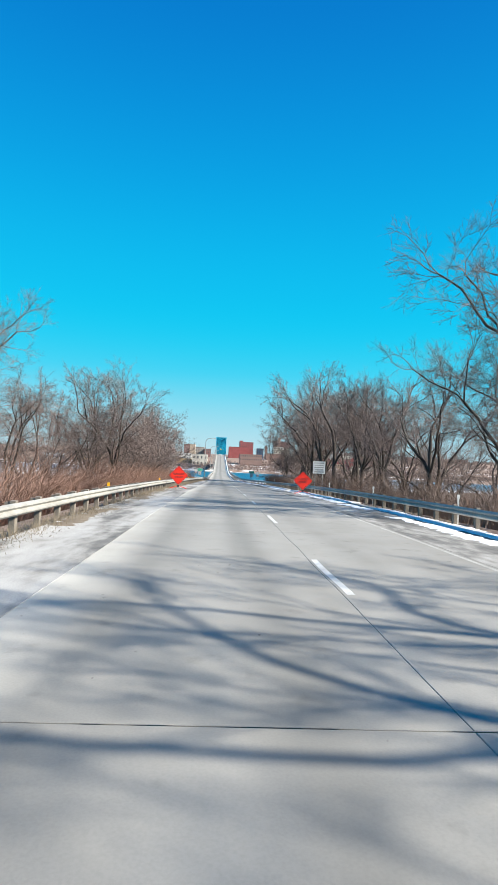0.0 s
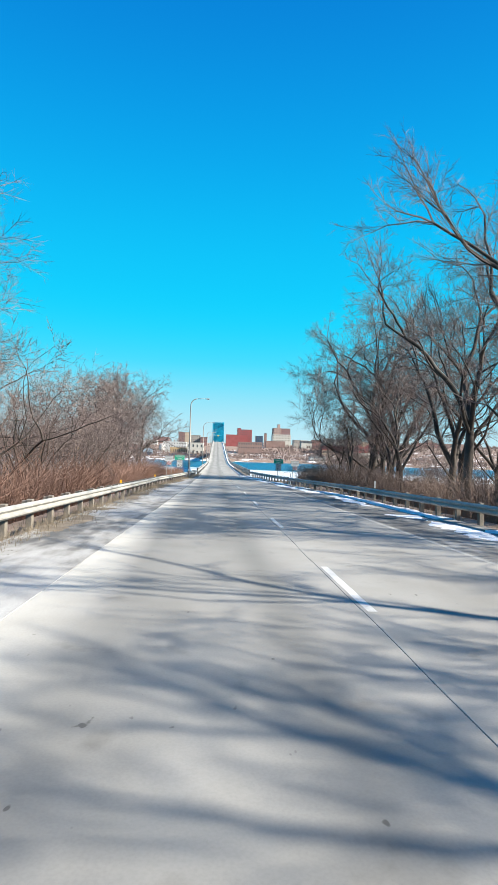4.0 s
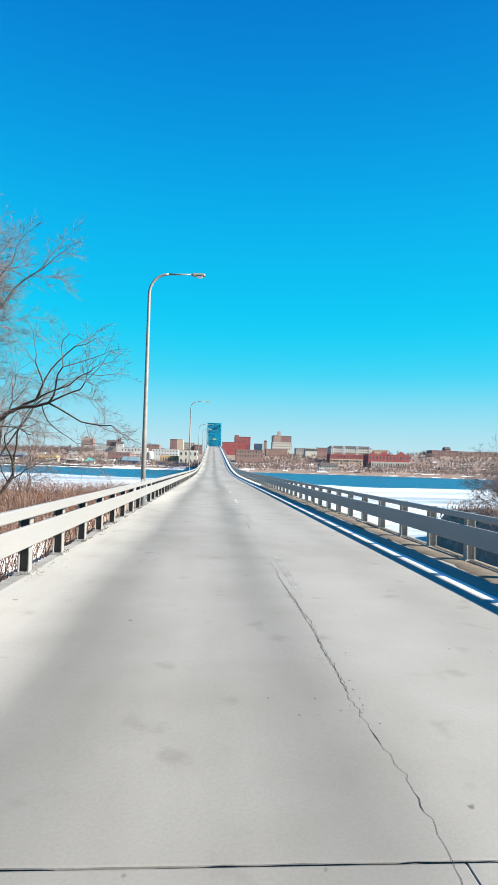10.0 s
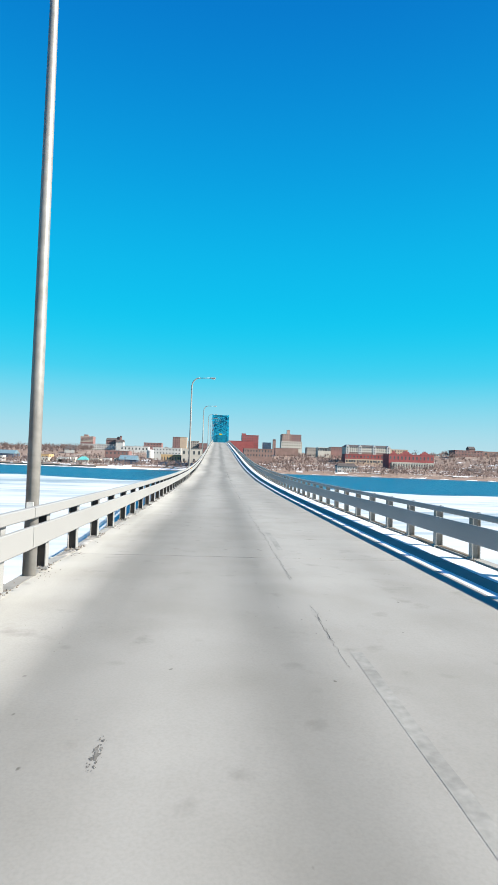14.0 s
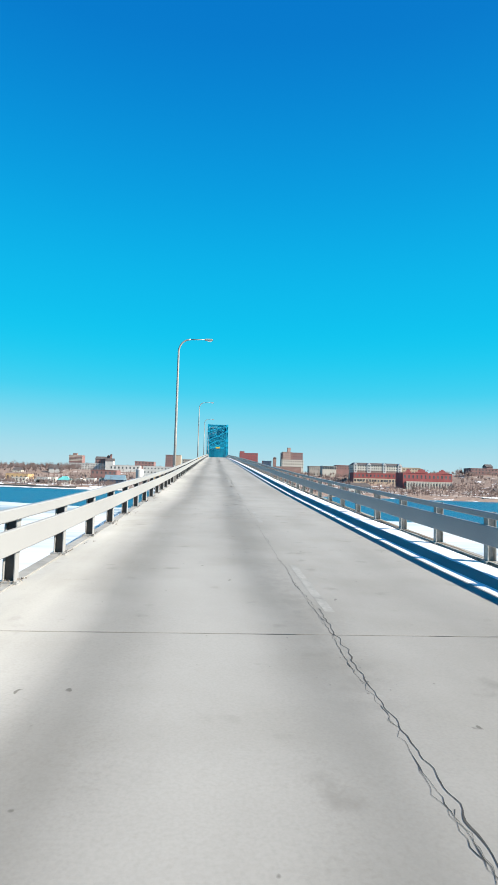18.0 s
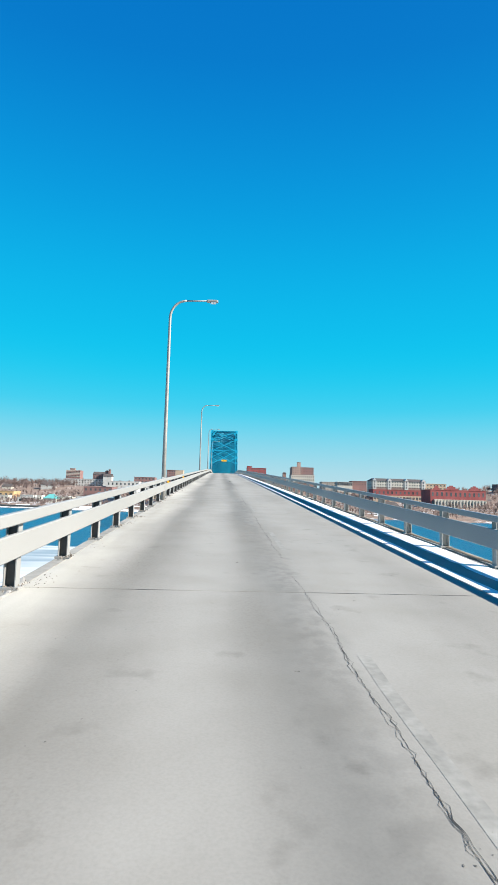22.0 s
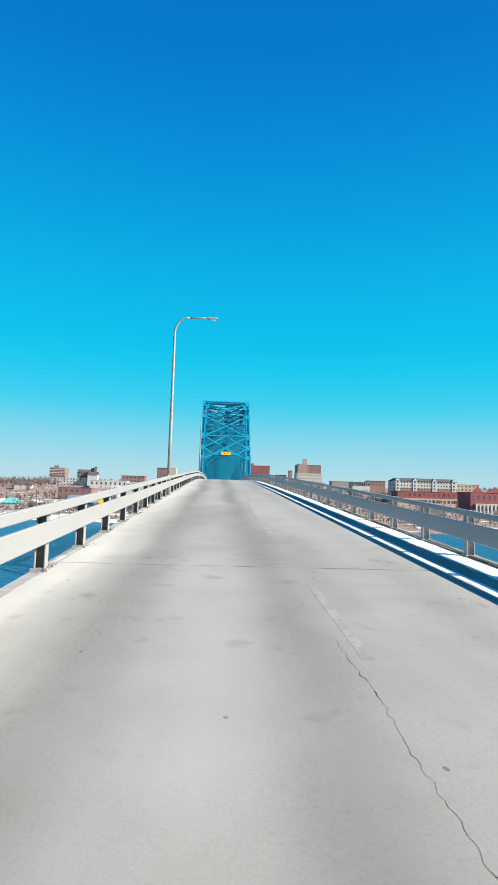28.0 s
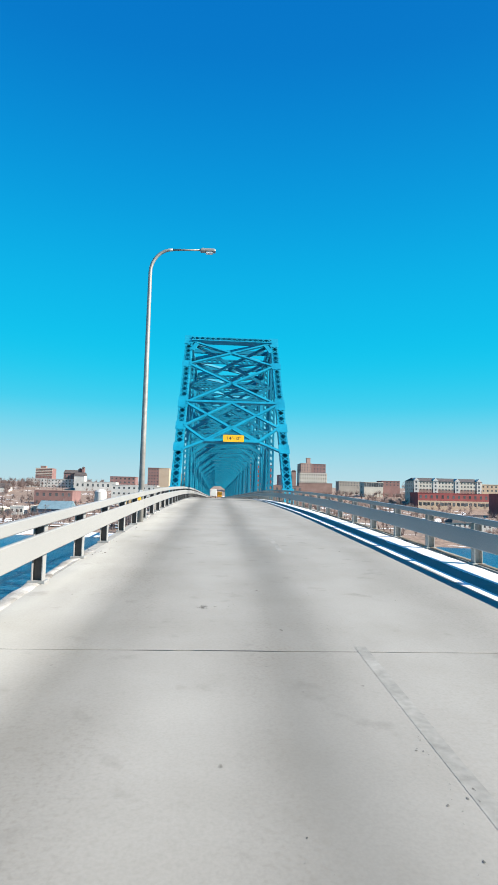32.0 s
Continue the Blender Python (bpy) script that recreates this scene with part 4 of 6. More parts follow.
ragged("snow_strip", 212, 970, lambda y: right_edge(y) - 0.62, lambda y: right_edge(y) - 0.02, "snow", "white snow strip at the foot of the railing", "snow", 0.014, 0.10, 1.0)
# whitens the sunlit gap between the two rail shadows, as salt film
ragged("salt_line", 158, 970, lambda y: right_edge(y) - 1.24, lambda y: right_edge(y) - 0.98, "snow", "thin white salt line painting up the sunlit gap between the rail shadows", "snow", 0.004, 0.05, 14.0)
ragged("grit_strip", 150, 214, lambda y: right_edge(y) - 0.55, lambda y: right_edge(y) - 0.02, "dirt", "grey brown grit at the foot of the railing", "grit", 0.03, 0.18, 2.0)
ragged("snow_strip", -50, 150, lambda y: right_edge(y) - 1.7, lambda y: right_edge(y) - 0.9, "snow", "thin old snow along the shoulder", "snow", 0.02, 0.7, 3.0, 0.35)
ragged("snow_strip", -50, 150, lambda y: right_edge(y) - 0.75, lambda y: right_edge(y) + 0.05, "snow", "old snow under the guard rail", "snow", 0.05, 0.35, 4.0, 0.4)
ragged("grit_strip", -50, 150, lambda y: left_edge(y) - 0.02, lambda y: left_edge(y) + 0.75, "dirt", "dead grass and grit under the guard rail", "grit", 0.015, 0.6, 5.0, 0.5)
ragged("grit_strip", 150, 620, lambda y: right_edge(y) + 0.0, lambda y: right_edge(y) + 0.19, "dirt", "dark grit along the outer edge of the deck", "grit", 0.05, 0.10, 12.0, 0.25)
ragged("grit_strip", 150, 620, lambda y: left_edge(y) - 0.19, lambda y: left_edge(y) + 0.0, "old_snow", "dirty frozen grit and dead leaves along the edge of the deck", "grit", 0.012, 0.16, 8.0, 0.55)


# ---- truss ----
CX, HALF = 1.20, 4.62
PANEL = 9.0
TY = [573.5 + PANEL * i for i in range(31)]
BOT = (558.5, 9.32)
HIGH = 17.1
PORTAL_TOP = 25.73
truss = thing("truss_bridge", "tall teal riveted steel through-truss with laced members", "truss bridge", pose(0, 0, 0))


def chord_z(y):
    return deck(y) + HIGH


def bot_z(y):
    return deck(y) - 0.6


for side in (-1, 1):
    x = CX + side * HALF
    p0, p1 = Vector((x, BOT[0], BOT[1] - 0.3)), Vector((x, TY[0], PORTAL_TOP))
    foot = p0 - (p1 - p0) * 0.09
    nrm = Vector((0, -(p1 - p0).z, (p1 - p0).y))
    post = part("end_post", Shape().laced(foot, p1, 0.74, 0.62, nrm, 0.80, 0.025, 0.10), MAT["teal"], truss)
    back_ = nrm.normalized() * -0.30
    part("cover_plate", Shape().beam(foot + back_, p1 + back_, 0.74, 0.02, nrm), MAT["teal"], post)
    for s in (0.0, 0.235, 0.36, 0.51, 0.79, 0.985):
        c = p0.lerp(p1, s)
        o = nrm.normalized() * 0.345
        t = (p1 - p0).normalized()
        hgt = 0.8 if s in (0.51, 0.985) else 0.55
        part("gusset_plate", Shape().beam(c + o - t * hgt, c + o + t * hgt, 0.95, 0.03, nrm), MAT["teal"], post)
    for i in range(len(TY) - 1):
        ya, yb = TY[i], TY[i + 1]
        part("top_chord", Shape().laced((x, ya, chord_z(ya)), (x, yb, chord_z(yb)), 0.7, 0.6, (0, 0, 1), 0.9), MAT["teal"], truss)
        a, b = (ya, yb) if i % 2 == 0 else (yb, ya)
        part("diagonal", Shape().laced((x, a, chord_z(a)), (x, b, bot_z(b)), 0.5, 0.45, (1, 0, 0), 0.8), MAT["teal"], truss)
        ym = (ya + yb) / 2
        zm = (chord_z(a) + bot_z(b)) / 2
        part("sub_post", Shape().laced((x, ym, bot_z(ym)), (x, ym, zm), 0.36, 0.32, (0, 1, 0), 0.6), MAT["teal"], truss)
        part("bottom_chord", Shape().laced((x, ya, bot_z(ya)), (x, yb, bot_z(yb)), 0.6, 0.5, (0, 0, 1), 1.1), MAT["teal"], truss)
    part("bottom_chord", Shape().laced(foot, (x, TY[0], bot_z(TY[0])), 0.6, 0.5, (0, 0, 1), 1.1), MAT["teal"], truss)
    for y in TY:
        part("vertical_post", Shape().laced((x, y, bot_z(y)), (x, y, chord_z(y)), 0.52, 0.42, (0, 1, 0), 0.62), MAT["teal"], truss)

# inclined portal frame between the end posts
pl, pr_ = Vector((CX - HALF, BOT[0], BOT[1] - 0.3)), Vector((CX + HALF, BOT[0], BOT[1] - 0.3))
rise = Vector((0, TY[0] - BOT[0], PORTAL_TOP - BOT[1] + 0.3))
pn = Vector((0, -rise.z, rise.y)).normalized()


def portal(u, s):
    return Vector((CX + u * (HALF - 0.3), BOT[0], BOT[1] - 0.3)) + rise * s + pn * 0.3


def bar(name, a, b, w, d, laced=False):
    sh = Shape()
    if laced:
        sh.laced(portal(*a), portal(*b), w, d, pn, 0.55, 0.02, 0.06)
    else:
        sh.beam(portal(*a) + pn * d / 2, portal(*b) + pn * d / 2, w + 0.06, 0.025, pn)
        t = (portal(*b) - portal(*a)).normalized()
        for e in (-1, 1):
            c = t.cross(pn) * (e * (w / 2))
            sh.beam(portal(*a) + c, portal(*b) + c, 0.03, d, pn)
    part(name, sh, MAT["teal"], truss)


bar("portal_strut", (-1, 0.985), (1, 0.985), 0.7, 0.5, True)
bar("corner_plate", (-0.98, 0.90), (-0.80, 0.985), 0.42, 0.10)
bar("corner_plate", (0.98, 0.90), (0.80, 0.985), 0.42, 0.10)
bar("portal_strut", (-1, 0.515), (1, 0.515), 0.22, 0.2)
bar("portal_strut", (-0.57, 0.272), (0.57, 0.272), 0.30, 0.25)
for a, b in (((-1, 0.79), (1, 0.975)), ((1, 0.79), (-1, 0.975)), ((-1, 0.51), (1, 0.785)), ((1, 0.51), (-1, 0.785)),
             ((-1, 0.36), (0, 0.51)), ((1, 0.36), (0, 0.51)), ((-1, 0.51), (0, 0.36)), ((1, 0.51), (0, 0.36)),
             ((-1, 0.36), (-0.55, 0.275)), ((1, 0.36), (0.55, 0.275)), ((0, 0.36), (-0.55, 0.275)), ((0, 0.36), (0.55, 0.275)),
             ((-1, 0.22), (-0.55, 0.272)), ((1, 0.22), (0.55, 0.272)), ((0, 0.36), (-1, 0.36)), ((0, 0.36), (1, 0.36))):
    if b[1] == 0.36 or (a[1] == 0.36 and b[1] == 0.36):
        continue
    bar("portal_brace", a, b, 0.19, 0.16)
for a, b in (((-1, 0.505), (0.5, 0.272)), ((1, 0.505), (-0.5, 0.272))):
    bar("portal_brace", a, b, 0.19, 0.16)
for u, s in ((0, 0.88), (0, 0.65), (0, 0.515), (0, 0.36)):
    c = portal(u, s)
    part("gusset_plate", Shape().beam(c + Vector((-0.42, 0, 0)) + pn * 0.02, c + Vector((0.42, 0, 0)) + pn * 0.02, 0.02, 0.02, pn)
         if s == 0.36 else Shape().beam(c - Vector((0.5, 0, 0)) + pn * 0.03, c + Vector((0.5, 0, 0)) + pn * 0.03, 0.42, 0.02, pn), MAT["teal"], truss)

# clearance sign on the portal
zc = portal(0, 0.272)
sg = thing("clearance_sign", "yellow clearance sign hung on the bridge portal", "sign", Matrix.Translation((CX + 0.15, zc.y - 0.45, zc.z + 0.25)))
bd = part("board", plate(-0.92, 0.92, -0.31, 0.31, 0, 0.05), MAT["yellow"], sg)
lettering("lettering", "14'- 0\"", 0.40, MAT["black"], bd, pose(0, -0.008, 0), 1.3)
for u in (-0.7, 0.7):
    part("bracket", Shape().beam((u, 0.01, 0.0), (u, 0.48, 0.02), 0.05, 0.05), MAT["teal"], sg)

# sway frames and laterals
for i, y in enumerate(TY):
    zt, zl = chord_z(y), deck(y) + 7.2
    zmid = (zt + zl) / 2
    L_, R_ = CX - HALF + 0.25, CX + HALF - 0.25
    if i:
        part("sway_strut", Shape().laced((L_, y, zt - 0.1), (R_, y, zt - 0.1), 0.5, 0.4, (0, 1, 0), 0.6), MAT["teal"], truss)
    part("sway_strut", Shape().laced((L_, y, zl), (R_, y, zl), 0.4, 0.3, (0, 1, 0), 0.55), MAT["teal"], truss)
    part("sway_strut", Shape().laced((L_, y, zmid), (R_, y, zmid), 0.35, 0.3, (0, 1, 0), 0.5), MAT["teal"], truss)
    for za, zb in ((zl, zmid), (zmid, zt - 0.2)):
        for e in (-1, 1):
            part("sway_brace", Shape().laced((CX + e * (HALF - 0.3), y + 0.16 * e, za), (CX - e * (HALF - 0.3), y + 0.16 * e, zb), 0.28, 0.24, (0, 1, 0), 0.42, 0.02, 0.06), MAT["teal"], truss)
    for e in (-1, 1):
        part("knee_brace", Shape().beam((CX + e * (HALF - 0.2), y, zl - 1.9), (CX + e * (HALF - 2.6), y, zl - 0.15), 0.25, 0.3), MAT["teal"], truss)
    if i + 1 < len(TY):
        yb = TY[i + 1]
        for e in (-1, 1):
            part("lateral_brace", Shape().laced((CX + e * HALF, y, zt + 0.1 * e), (CX - e * HALF, yb, chord_z(yb) + 0.1 * e), 0.3, 0.25, (0, 0, 1), 0.55, 0.015, 0.05), MAT["teal"], truss)
        ym = (y + yb) / 2
        part("sway_strut", Shape().laced((L_, ym, chord_z(ym)), (R_, ym, chord_z(ym)), 0.4, 0.4, (0, 0, 1), 0.5), MAT["teal"], truss)

# ---- vehicles far ahead under the truss ----
MAT["vanwhite"] = two_tone("white vehicle paint", (0.600, 0.600, 0.592), (0.656, 0.656, 0.648), 0.8, 8, 0.35, bump=0.0)
MAT["amber"] = two_tone("amber vehicle paint", (0.600, 0.256, 0.016), (0.656, 0.304, 0.024), 0.8, 8, 0.35, bump=0.0)
MAT["rubber"] = two_tone("black rubber", (0.016, 0.016, 0.016), (0.032, 0.032, 0.032), 3, 20, 0.85)


def truck(x, y, mat, label):
    th = thing("box_truck", label, "truck", pose(x, y, deck(y), 1.0, 0, 0))
    part("cargo_box", Shape().bevel_box(-1.2, 0, 0.95, 1.2, 5.6, 3.5, 0.06), mat, th)
    door = part("rear_door", Shape().bevel_box(-1.08, -0.03, 1.1, 1.08, 0.02, 3.35, 0.02), mat, th)
    part("handle", Shape().box(-0.2, -0.06, 1.3, 0.2, -0.03, 1.36), MAT["galv"], door)
    part("cab", Shape().bevel_box(-1.05, 5.7, 0.7, 1.05, 7.6, 2.6, 0.2), mat, th)
    part("bumper", Shape().box(-1.15, -0.12, 0.55, 1.15, 0.05, 0.75), MAT["galv"], th)
    part("frame", Shape().box(-0.5, 0.2, 0.6, 0.5, 7.2, 0.92), MAT["black"], th)
    for e in (-1, 1):
        part("tail_light", Shape().box(e * 0.95 - 0.1, -0.07, 0.8, e * 0.95 + 0.1, 0.0, 0.95), MAT["red"], th)
        for yy in (1.3, 6.5):
            part("wheel", Shape().tube([(e * 0.75, yy, 0.48), (e * 1.05, yy, 0.48)], [0.48, 0.48], 16), MAT["rubber"], th)


truck(-0.75, 730, MAT["vanwhite"], "white box truck seen from behind on the bridge")
truck(2.3, 815, MAT["amber"], "amber work truck further along the bridge")


# ---- trees ----
def grow(rng, trunk, crown, height, stems=1, fork=0.25, spread=1.0, rise=0.25, lean=0.0, droop=0.0, side=(2, 3, 3, 3), spray=7, fine=0.006, last=4):
    """A bare broadleaf tree: stems fork into leaders, leaders into boughs and branches, each with side shoots, down to sprays of twigs."""
    span = (fork, 0.36, 0.21, 0.118, 0.066)

    def twig(p, d, length, rad):
        """One thin tapering twig, its flat turned any way."""
        s = d.orthogonal().normalized()
        a = rng.uniform(0, 3.14)
        s = (s * math.cos(a) + d.cross(s) * math.sin(a)) * rad
        crown.add((p + s, p - s, p + d * length), ((0, 1, 2),))

    def turned(d, ang):
        """d bent by ang towards any side."""
        ref = d.orthogonal().normalized()
        a = rng.uniform(0, 6.283)
        return (d * math.cos(ang) + (ref * math.cos(a) + d.cross(ref) * math.sin(a)) * math.sin(ang)).normalized()

    def limb(p, d, r, length, lev):
        n = (6, 8, 6, 4, 2)[lev]
        wob = (0.06, 0.15, 0.18, 0.19, 0.22)[lev]
        pts, rs, ds = [p], [r], [d]
        lift = (0.02, rise, rise * 0.45, -droop, -droop)[lev]
        for i in range(n):
            d = (d + Vector((rng.gauss(0, wob), rng.gauss(0, wob), rng.gauss(0, wob) + lift / n))).normalized()
            p = p + d * (length / n)
            pts.append(p)
            ds.append(d)
            rs.append(max(fine, r * (1 - (0.28 if lev == 0 else 0.45) * (i + 1) / n)))
        (trunk if lev <= 2 else crown).tube(pts, rs, (9, 7, 6, 4, 3)[lev], cap=False)
        if lev == last:
            for k in range(spray):
                f = rng.uniform(0.1, 1.0) * n
                i = min(int(f), n - 1)
                q = pts[i].lerp(pts[i + 1], f - i)
                td = (turned(ds[i], rng.uniform(0.35, 1.15)) + Vector((0, 0, 0.12 - droop))).normalized()
                ln = height * rng.uniform(0.016, 0.036)
                twig(q, td, ln, fine)
                for m in range(2):
                    twig(q + td * ln * rng.uniform(0.2, 0.6), turned(td, rng.uniform(0.25, 0.7)), ln * rng.uniform(0.5, 0.8), fine * 0.8)
            twig(pts[-1], d, height * 0.025, fine)
            return
        # the fork at the end
        for k in range((3 if stems == 1 else 2) if lev == 0 else 3 if rng.random() < 0.3 else 2):
            nd = turned(d, rng.uniform(0.32, 0.74) * spread)
            limb(p, nd, rs[-1] * rng.uniform(0.66, 0.86), height * span[lev + 1] * rng.uniform(0.75, 1.15), lev + 1)
        # shoots along it
        for k in range(side[lev]):
            f = rng.uniform(0.55 if lev == 0 else 0.22, 0.97) * n
            i = min(int(f), n - 1)
            q = pts[i].lerp(pts[i + 1], f - i)
            nd = turned(ds[i], rng.uniform(0.6, 1.2) * spread)
            to = min(last, lev + (2 if rng.random() < 0.3 and lev < last - 1 else 1))
            limb(q, nd, max(fine, rs[i] * rng.uniform(0.30, 0.48)), height * span[to] * rng.uniform(0.6, 1.0), to)

    for s in range(stems):
        az = s * 6.283 / stems + rng.uniform(-0.6, 0.6)
        out = 0.0 if stems == 1 else rng.uniform(0.16, 0.34)
        d = Vector((out * math.cos(az) + lean, out * math.sin(az), 1.0)).normalized()
        foot = Vector((0.35 * math.cos(az), 0.35 * math.sin(az), -0.8)) if stems > 1 else Vector((0, 0, -0.8))
        limb(foot, d, height * 0.017 / (1 + 0.22 * (stems - 1)), height * fork * rng.uniform(0.85, 1.2) + 0.8, 0)


MAT["far_twig"] = two_tone("brown winter twigs", (0.150, 0.104, 0.095), (0.265, 0.198, 0.182), 0.02, 0.5, 0.9, bump=0.0)
TALL, LIGHT, CLUMP, WIDE, LEAN, SMALL, TINY = [], [], [], [], [], [], []
for store, count, seed, hh, opts in ((TALL, 6, 40, 20, dict(side=(1, 4, 4, 4), spread=0.76, rise=0.62, spray=12, fine=0.0066, droop=0.03)),
                                     (LIGHT, 4, 60, 18, dict(side=(1, 3, 2, 3), spray=6, fine=0.009, spread=0.75, rise=0.55)),
                                     (CLUMP, 4, 70, 14, dict(stems=4, fork=0.17, spread=0.9, rise=0.45, side=(1, 3, 2, 3), spray=8, fine=0.0058, droop=0.05)),
                                     (WIDE, 3, 74, 20, dict(stems=2, fork=0.22, spread=0.86, rise=0.5, side=(1, 4, 5, 4), spray=11, fine=0.0068, droop=0.06)),
                                     (LEAN, 2, 77, 18, dict(stems=2, fork=0.24, lean=0.40, spread=1.05, rise=0.25, side=(2, 3, 3, 3), spray=7, fine=0.0062, droop=0.05)),
                                     (SMALL, 4, 80, 9, dict(stems=5, fork=0.14, spread=1.1, rise=0.15, side=(1, 2, 2, 2), spray=5, fine=0.008, droop=0.1)),
                                     (TINY, 4, 90, 10, dict(side=(1, 2, 2, 2), spray=1, fine=0.045, last=3))):
    for k in range(count):
        rng = random.Random(seed + k)
        tr, cr = Shape(), Shape()
        grow(rng, tr, cr, hh, **(opts if "fork" in opts else dict(opts, fork=(0.24, 0.34, 0.28, 0.38, 0.20, 0.30)[k])))
        top_ = max(v[2] for v in cr.v)
        store.append((top_, tr.mesh("trunk", MAT["bark"], True), cr.mesh("crown", MAT["far_twig" if store is TINY else "twig"])))


def tree(x, y, height, store, which, turn, label="", sink=0.0):
    hh, tm, cm = store[which % len(store)]
    th = thing("tree", label or "bare leafless deciduous tree with grey bark", "tree", pose(x, y, terrain(x, y) - sink, 0, 0, turn) @ Matrix.Scale(height / hh, 4), "bare trees")
    part("trunk", tm, None, th)
    part("crown", cm, None, th)


rng = random.Random(5)
# beside the approach: many-stemmed trees next to the road and rows behind
LEFT_TALL = ((-30, 0, 40, 66, 80, 92, 102, 140, 150), (19, 19, 17, 17, 17, 20, 12, 12, 15))
RIGHT_TALL = ((-30, 0, 30, 45, 60, 75, 92, 105, 150), (18, 18, 15, 15, 15.5, 19.5, 22, 21, 18))
for x0, size, y0, y1, gap, store, label in ((-14.5, LEFT_TALL, 100, 150, 6.5, CLUMP, "bare many-stemmed tree standing in red-brown brush"), (-20.5, LEFT_TALL, 56, 150, 8.5, TALL, "bare roadside tree standing in dry brush"),
                                            (-27, LEFT_TALL, 18, 150, 9.0, LIGHT, "bare roadside tree standing in dry brush"),
                                            (17.0, RIGHT_TALL, -26, 106, 8.5, TALL, "bare dark-trunked roadside tree in dry brush"), (22, RIGHT_TALL, 36, 112, 11.0, TALL, "bare spreading roadside tree in dry brush"),
                                            (29, RIGHT_TALL, -20, 132, 10.0, LIGHT, "bare roadside tree standing in dry brush")):
    y = y0 + rng.uniform(0, 4)
    k = rng.randrange(5)
    while y < y1:
        if x0 == 17.0 and 8 < y < 30:
            y += 6
            continue
        hgt = float(np.interp(y, *size)) * rng.uniform(0.9, 1.06)
        tree(x0 + rng.uniform(-1.6, 1.6), y + rng.uniform(-1.5, 1.5), hgt, store, k, rng.uniform(0, 360), label=label)
        k += rng.choice((1, 2))
        y += gap * rng.uniform(0.8, 1.35)
for x, y, hgt, store, w, tn in ((20.0, 137, 30, TALL, 2, 200), (19.0, 132, 26, TALL, 5, 250), (23.0, 132, 26, TALL, 0, 110), (22.5, 134, 27, TALL, 5, 40), (18.5, 119, 17, TALL, 4, 300), (19.5, 124, 16, TALL, 0, 185), (20, 129, 18, TALL, 1, 90), (-18.5, 90, 25, WIDE, 1, 200), (-16.4, 87, 22, TALL, 0, 30), (-21, 93, 24, TALL, 2, 100), (-19.5, 46, 22.5, TALL, 3, 60), (-16.5, 95, 16, CLUMP, 0, 10), (17.6, 150, 9.5, TALL, 0, 20), (19.0, 142, 13, CLUMP, 2, 80), (15.6, 127, 11, TALL, 1, 50), (15.4, 133, 9, TALL, 3, 120), (22.0, 134, 19, LIGHT, 0, 150), (19.0, 108, 21, TALL, 4, 10), (15.8, 166, 11, TALL, 3, 20), (17.4, 24, 18.5, WIDE, 0, 150), (21, 33, 14, TALL, 0, 60),
                                (-17.6, 165, 19.5, TALL, 0, 30), (-16.0, 157, 15, CLUMP, 1, 30), (-22, 176, 19, TALL, 3, -10), (-27, 186, 24, TALL, 2, 130), (-22.0, 217, 16.5, LEAN, 0, 0), (-22.5, 201, 29, TALL, 1, 60), (-27, 210, 28, WIDE, 0, 10), (-21.0, 194, 26, WIDE, 1, -20), (-18.0, 199, 22, TALL, 3, 90),
                                (-30, 198, 26, TALL, 0, 190), (-25.5, 208, 21, LEAN, 1, 10), (-38, 235, 22, TALL, 1, 190), (-52, 262, 20, LIGHT, 2, 20), (-60, 285, 18, LIGHT, 0, 80)):
    tree(x, y, hgt, store, w, tn, label="tall bare cottonwood leaning out from the river bank" if store is LEAN else "tall bare cottonwood at the river bank" if y > 150 else "tall bare dark-trunked tree beside the road")
for x, y, hgt, w, tn in ((36.5, 226, 10.5, 0, 20), (39.5, 229, 11.5, 1, 110), (43.5, 231, 10.5, 2, 60), (47, 226, 9, 3, 10), (33.5, 222, 7, 3, 70), (26.0, 176, 8, 3, 200), (21, 160, 7.5, 2, 30)):
    tree(x, y, hgt, SMALL, w, tn, "spreading bare willow in brush at the river bank")
for i in range(16):
    x, y = rng.uniform(30, 64), rng.uniform(150, 236)
    tree(x, y, rng.uniform(4, 8), SMALL, rng.randrange(4), rng.uniform(0, 360), "small bare willow in brush at the river bank")
for i in range(14):
    x, y = rng.uniform(-60, -17), rng.uniform(165, 250)
    tree(x, y, rng.uniform(5, 9), SMALL, rng.randrange(4), rng.uniform(0, 360), "small bare willow in brush at the river bank")


